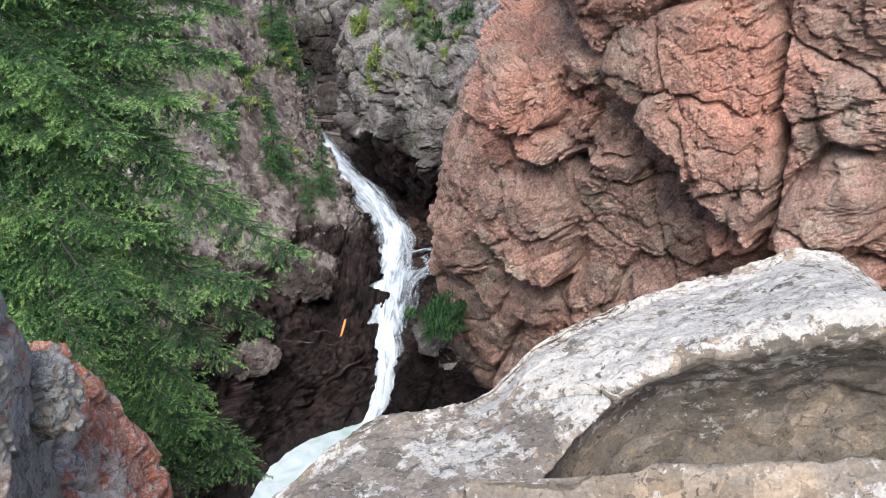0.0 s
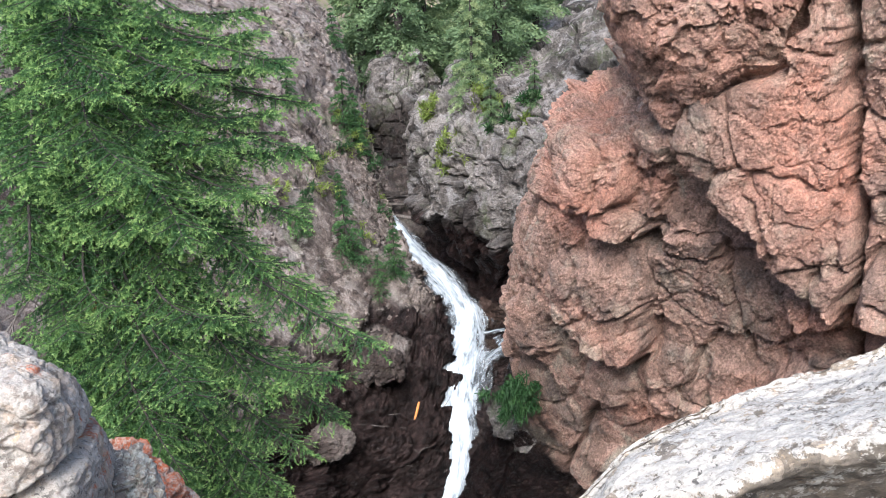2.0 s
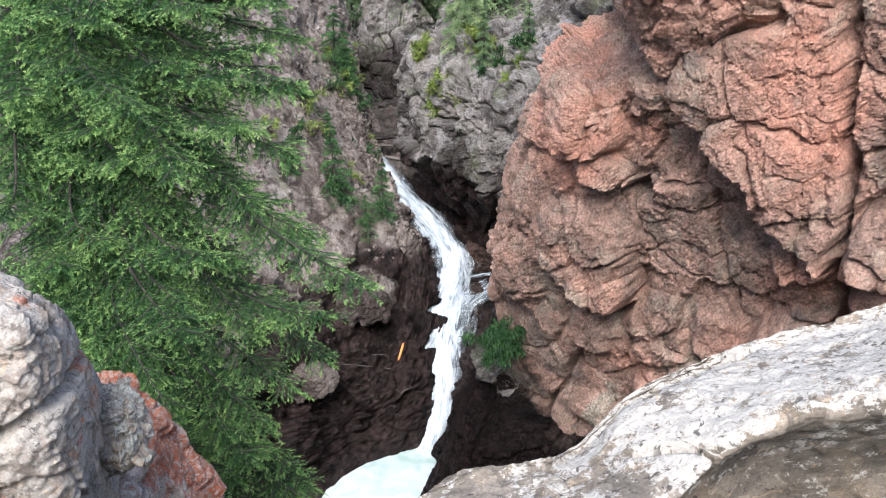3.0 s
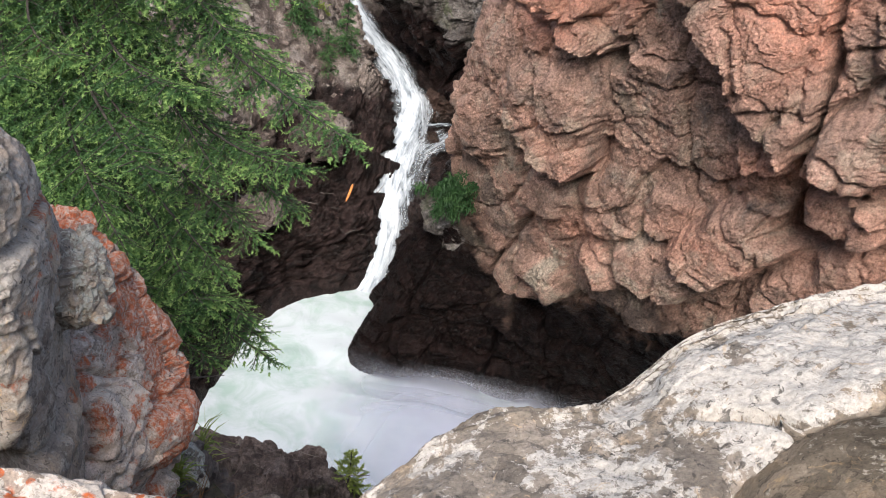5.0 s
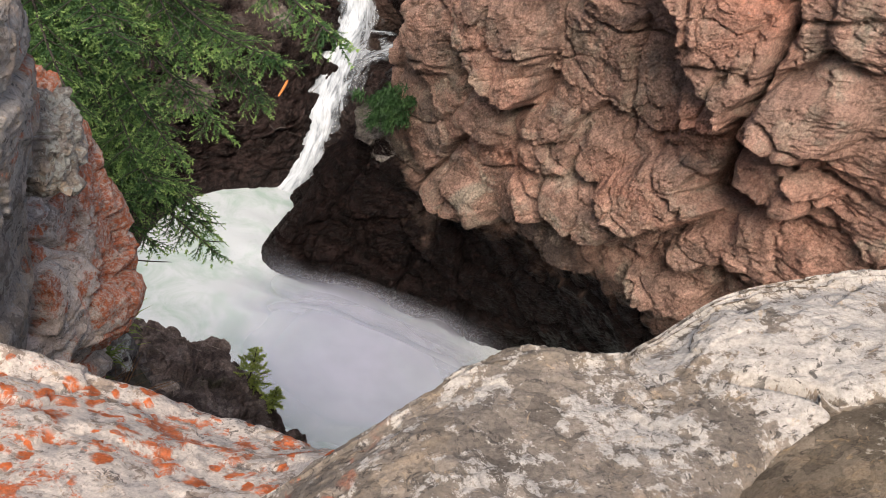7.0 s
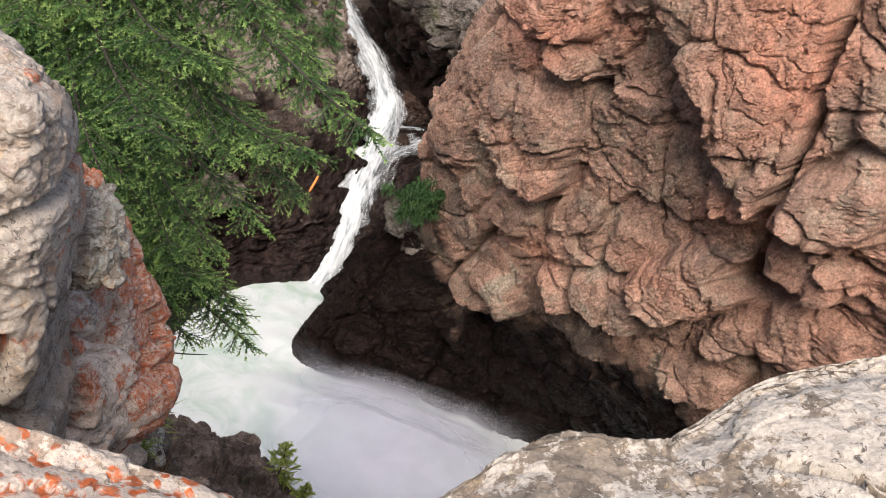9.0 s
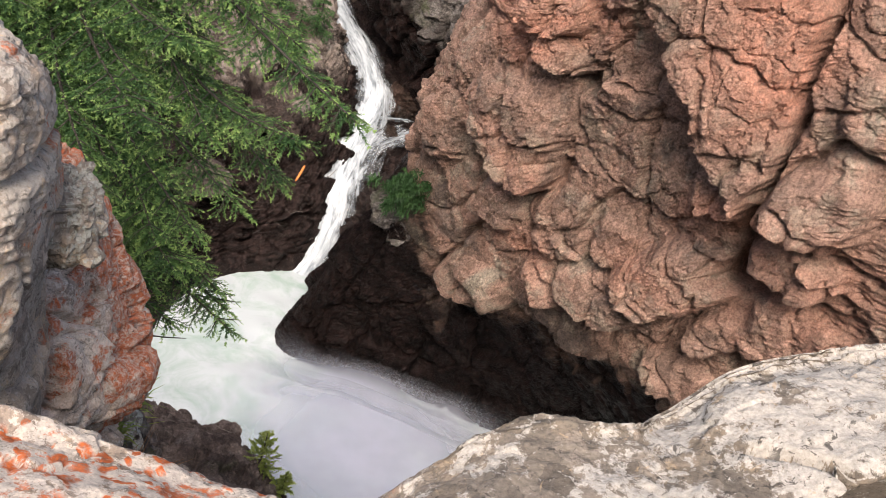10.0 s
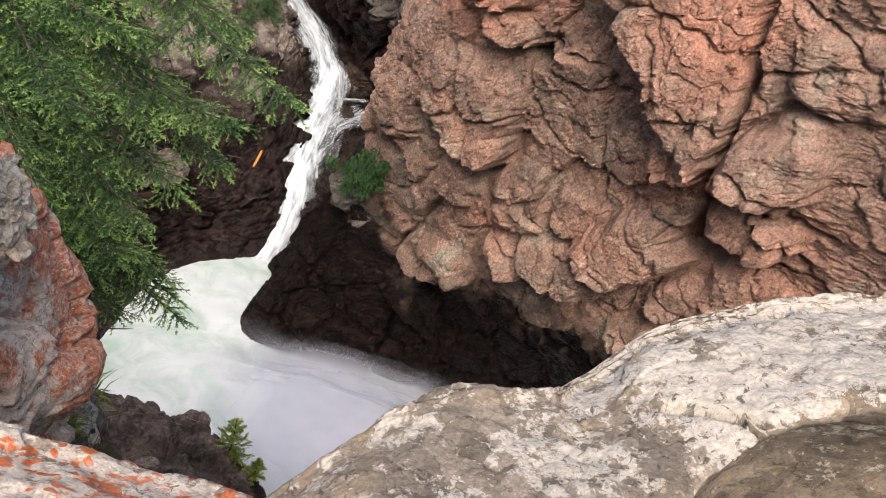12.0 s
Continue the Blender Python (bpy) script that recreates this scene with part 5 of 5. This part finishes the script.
for x, y, s in ((-0.1, 28.2, 1.15), (-0.7, 26.6, 0.5), (0.9, 29.6, 0.85), (-0.5, 25.6, 0.24), (1.1, 25.2, 0.26)):
    q = surface(back_cliff, x, y, -4.6)
    copy_thing(kinds[1], pose(q[0], q[1], q[2] - 0.2, 0, 0, rng.uniform(0, 360)) @ Matrix.Scale(s, 4))
first = True
for x, y, z, s in ((-5.31, 30, -6.0, 1.3), (-4.74, 30, -6.7, 0.75), (-5.05, 30, -6.3, 0.9), (-4.35, 24.5, -8.48, 1.05), (-3.34, 25, -9.2, 0.8), (-4.9, 26.5, -7.2, 0.5), (-5.5, 24, -7.4, 0.6), (-3.6, 24.5, -9.0, 0.6), (-6.2, 28, -4.6, 0.6), (-5.6, 33, -3.6, 0.7)):
    q = surface(left_bank, x, y, z)
    m = pose(q[0], q[1], q[2] - 0.05, rng.uniform(-6, 6), rng.uniform(-6, 6), rng.uniform(0, 360)) @ Matrix.Scale(s, 4)
    if first:
        kinds[2].matrix_basis, first = m, False
    else:
        copy_thing(kinds[2], m)


def tuft(name, at, n, spread, length, width, material, label, category, droop=0.6, out=(0, 0, 1), seed=0, stems=True):
    """A shrub or tuft: narrow leaves that arch out and down from a patch, on a few stems."""
    r = np.random.default_rng(seed)
    at, out = np.array(at, float), unit(out)
    heart = r.normal(size=(max(6, n // 60), 3)) * spread * np.array([0.5, 0.35, 0.5])
    base = at + heart[r.integers(len(heart), size=n)] + r.normal(size=(n, 3)) * spread * 0.13
    go = unit(out + 0.75 * r.normal(size=(n, 3)))
    k = length * r.uniform(0.5, 1.2, (n, 1))
    mid = base + go * k * 0.55
    end = mid + unit(go + np.array([0, 0, -droop * 1.6])) * k * 0.5
    cr = unit(np.cross(go, r.normal(size=(n, 3)))) * width / 2
    tris = np.concatenate([np.stack([base - cr, base + cr, mid + cr], 1), np.stack([base - cr, mid + cr, mid - cr], 1), np.stack([mid - cr, mid + cr, end], 1)])
    plant = tagged(new(name), label, category)
    part("leaves", tri_mesh("leaves", tris, material), plant)
    if stems:
        paths = [[np.append(at - out * 0.08, 0.012), np.append((at + base[i]) / 2, 0.008), np.append(mid[i], 0.003)] for i in range(0, min(n, 60), 5)]
        part("stems", mesh_of("stems", *tubes(paths, 4), BARK), plant)
    return plant


tuft("hanging_bush", (0.08, 16.75, -8.2), 3600, 0.36, 0.15, 0.02, FERN, "dense green bush hanging from the red cliff", "bush", 1.3, (-0.2, -0.5, 0.15), 301)
for i, (x, y, z, s, host) in enumerate(((0.81, 25, -4.3, 0.5, back_cliff), (0.38, 24.8, -4.8, 0.4, back_cliff), (2.2, 23.5, -3.8, 0.42, back_cliff), (2.69, 21.9, -4.3, 0.4, back_cliff), (-1.6, 25.9, -5.9, 0.5, back_cliff), (-1.4, 25.6, -5.2, 0.35, back_cliff), (0.0, 25.2, -4.4, 0.4, back_cliff), (-0.6, 26.0, -4.3, 0.45, back_cliff), (-2.2, 27, -4.6, 0.4, back_cliff))):
    q = surface(host, x, y, z)
    tuft("shrub", q, 420, s, 0.2, 0.03, (SHRUB if i % 3 else FERN), "yellow-green shrub growing on a rock ledge", "shrub", 0.3, (0, -0.3, 1), 310 + i)
for i in range(20):
    x, y, z = (-5.5 + 3 * rng.random(), 23 + 8 * rng.random(), -8.5 + 4 * rng.random())
    q = surface(left_bank, x, y, z)
    tuft("shrub", q, 160, 0.28 + 0.2 * rng.random(), 0.16, 0.024, SHRUB if i % 2 else FERN, "low green shrub on the stony slope", "shrub", 0.4, (0.4, -0.3, 1), 340 + i)


def seedling(x, y, z, h, lean, label):
    tree = tagged(new("seedling"), label, "tree", "seedlings on the dark ledge")
    q = surface(ledge, x, y, z)
    top = q + np.array([lean, 0, h])
    stem = spline([q - (0, 0, 0.05), q * 0.5 + top * 0.5 + (0.03, 0, 0), top], 10)
    part("trunk", mesh_of("trunk", *tubes([np.hstack([stem, np.linspace(0.022, 0.004, 10)[:, None]])], 6), BARK), tree)
    st, wy, ln = [], [], []
    for k in range(46):
        f = 0.25 + 0.75 * rng.random()
        i = min(int(f * 9), 8)
        a = rng.uniform(0, 2 * np.pi)
        d = unit((math.cos(a), math.sin(a), 0.35))
        l = h * 0.5 * (1.15 - f)
        st.append(stem[i]), wy.append(d), ln.append(l)
        for e in range(3):
            st.append(stem[i] + d * l * (0.3 + 0.2 * e)), wy.append(unit(d + 0.8 * rng.normal(size=3) * (1, 1, 0.4))), ln.append(l * 0.45)
    part("crown", tri_mesh("crown", blades(np.array(st), np.array(wy), np.array(ln), 0.0022, 0.035, 0.009)[0], SHRUB), tree)


seedling(-1.0, 11.2, -10.6, 0.85, 0.06, "young yellow-green conifer on the dark ledge")
seedling(-0.55, 10.95, -10.6, 0.55, 0.08, "small bushy green seedling at the ledge's edge")
tuft("grass_tuft", surface(bank, -1.05, 3.0, -2.75), 320, 0.1, 0.12, 0.006, SHRUB, "green and yellow grass tuft below the rocks", "grass", 0.4, (0, 0, 1), 401, False)
tuft("grass_tuft", surface(bank, -1.3, 4.2, -3.7), 260, 0.2, 0.18, 0.008, SHRUB, "green grass tuft on the dirt bank", "grass", 0.4, (0, 0, 1), 402, False)
tuft("dry_grass", surface(bank, -1.0, 2.9, -2.8), 90, 0.12, 0.26, 0.004, DRY, "dry straw-coloured grass stalks on the bank", "grass", 0.1, (0.2, 0, 1), 403, False)


# ---- driftwood and loose stones ----
def stick(name, a, b, r, material, label, group=""):
    a, b = np.array(a, float), np.array(b, float)
    mid = (a + b) / 2 + rng.normal(size=3) * 0.03 * np.linalg.norm(b - a)
    p = np.hstack([spline([a, mid, b], 7), np.array([[r * 0.6], [r], [r], [r], [r * 0.9], [r * 0.8], [r * 0.4]])])
    tagged(part(name, mesh_of(name, *tubes([p], 6), material)), label, "stick", group)


stick("split_stick", (-2.26, 21.9, -10.83), (-2.37, 21.7, -11.2), 0.036, ORANGE, "bright orange split stick standing on the ledge")
for i in range(46):
    q = surface(left_bank, -4.2 + 2.6 * rng.random(), 20.2 + 3.0 * rng.random(), -12.3 + 1.8 * rng.random()) + (0, 0, 0.03)
    a = rng.uniform(0, np.pi)
    l = rng.uniform(0.2, 0.6)
    stick("stick", q, q + l * np.array([math.cos(a), math.sin(a) * 0.5, rng.uniform(-0.35, 0.35)]), rng.uniform(0.005, 0.011), DEADWOOD if i % 3 else BARK, "thin driftwood stick on the wet ledges", "driftwood on the ledges")
for i in range(14):
    q = surface(ledge, -3.2 + 2.6 * rng.random(), 9.5 + 2.3 * rng.random(), -10.2) + (0, 0, 0.02)
    a = rng.uniform(0, np.pi)
    l = rng.uniform(0.15, 0.5)
    stick("stick", q, q + l * np.array([math.cos(a), math.sin(a) * 0.5, rng.uniform(-0.1, 0.15)]), 0.007, DEADWOOD, "thin twig lying on the dark ledge", "twigs on the pool ledge")
stick("twig", (-0.93, 2.62, -1.93), (-0.78, 2.85, -2.08), 0.0022, BARK, "thin dark twig beside the lichen rock")
for i, (a, b) in enumerate((((-3.9, 31, -8.1), (-2.9, 30.7, -8.0)), ((-4.1, 30.6, -8.2), (-3.3, 30.9, -8.3)), ((-3.5, 30.0, -8.4), (-2.5, 29.2, -8.3)))):
    stick("drift_log", a, b, 0.06, DEADWOOD, "grey log jammed in the creek bed", "logs in the creek")


def scatter(name, host, box, n, small, large, material, label, seed, wet=0.0):
    """Loose rubble on a slope: many small angular stones."""
    r = np.random.default_rng(seed)
    surface(host, 0, 0, 0)
    v = VERTS[host.name]
    (x0, x1), (y0, y1), (z0, z1) = box
    v = v[(v[:, 0] > x0) & (v[:, 0] < x1) & (v[:, 1] > y0) & (v[:, 1] < y1) & (v[:, 2] > z0) & (v[:, 2] < z1)]
    pick = v[r.integers(len(v), size=n)]
    cube = np.array([(x, y, z) for x in (-1, 1) for y in (-1, 1) for z in (-1, 1)], float)
    faces = np.array([(0, 1, 3, 2), (4, 6, 7, 5), (0, 4, 5, 1), (2, 3, 7, 6), (0, 2, 6, 4), (1, 5, 7, 3)])
    vs, fs = [], []
    for i, p in enumerate(pick):
        s = small + (large - small) * r.random() ** 3
        a, b = unit(r.normal(size=3)), r.normal(size=3)
        b = unit(b - (b @ a) * a)
        m = np.stack([a, b, np.cross(a, b)], 1) * s * r.uniform(0.45, 1.0, 3)
        vs.append((cube * r.uniform(0.6, 1.0, (8, 3))) @ m.T + p)
        fs.append(faces + 8 * i)
    me = mesh_of(name, np.vstack(vs), np.vstack(fs), material, False)
    set_attr(me, "wet", np.full(8 * n, wet))
    tagged(part(name, me), label, "stones", kind="stuff")


scatter("scree", left_bank, ((-9, -2), (19, 36), (-9.4, -1.5)), 5200, 0.02, 0.1, SLOPE, "loose grey stones strewn over the brown slope", 501)
scatter("rubble", left_bank, ((-5, -2.0), (19, 25), (-12.0, -9.4)), 400, 0.015, 0.05, DARK, "dark wet rubble on the ledges", 502, 0.8)
scatter("rubble", ledge, ((-4, -0.4), (8.5, 11.3), (-11, -9)), 900, 0.012, 0.05, DARK, "dark broken stones on the pool ledge", 503, 0.3)
scatter("rubble", bank, ((-3, 0), (2, 9), (-10, -2.2)), 900, 0.012, 0.07, SLOPE, "brown rubble on the dirt bank", 504)
stone("bank_rock", surface(bank, -1.12, 3.3, -3.0), (0.16, 0.14, 0.12), BLOCK, 76, "grey lichen rock half buried in the bank", 0, 0.7, res=60)
stone("bank_rock", surface(bank, -1.3, 2.75, -2.6), (0.2, 0.14, 0.1), SLAB2, 77, "tan rock with orange lichen on the bank", 0, 0.2, res=60)
stone("bank_rock", surface(bank, -1.32, 4.0, -3.6), (0.13, 0.12, 0.1), SLOPE, 78, "brown stone lodged in the dirt bank", 0, 1.1, res=40)
stone("ledge_stone", surface(ledge, -1.9, 10.2, -9.9), (0.16, 0.1, 0.06), SLOPE, 79, "pale flat stone lying on the dark ledge", 0, 0.5, res=40)
root = [surface(ledge, x, y, -10.2) + (0, 0, 0.04) for x, y in ((-2.35, 10.9), (-2.3, 10.5), (-2.15, 10.2), (-1.9, 10.0), (-1.6, 10.05))]
line = spline(root, 24)
tagged(part("root", mesh_of("root", *tubes([np.hstack([line, np.full((24, 1), 0.014)])], 6), DEADWOOD)), "curved bare root lying on the dark ledge", "root")
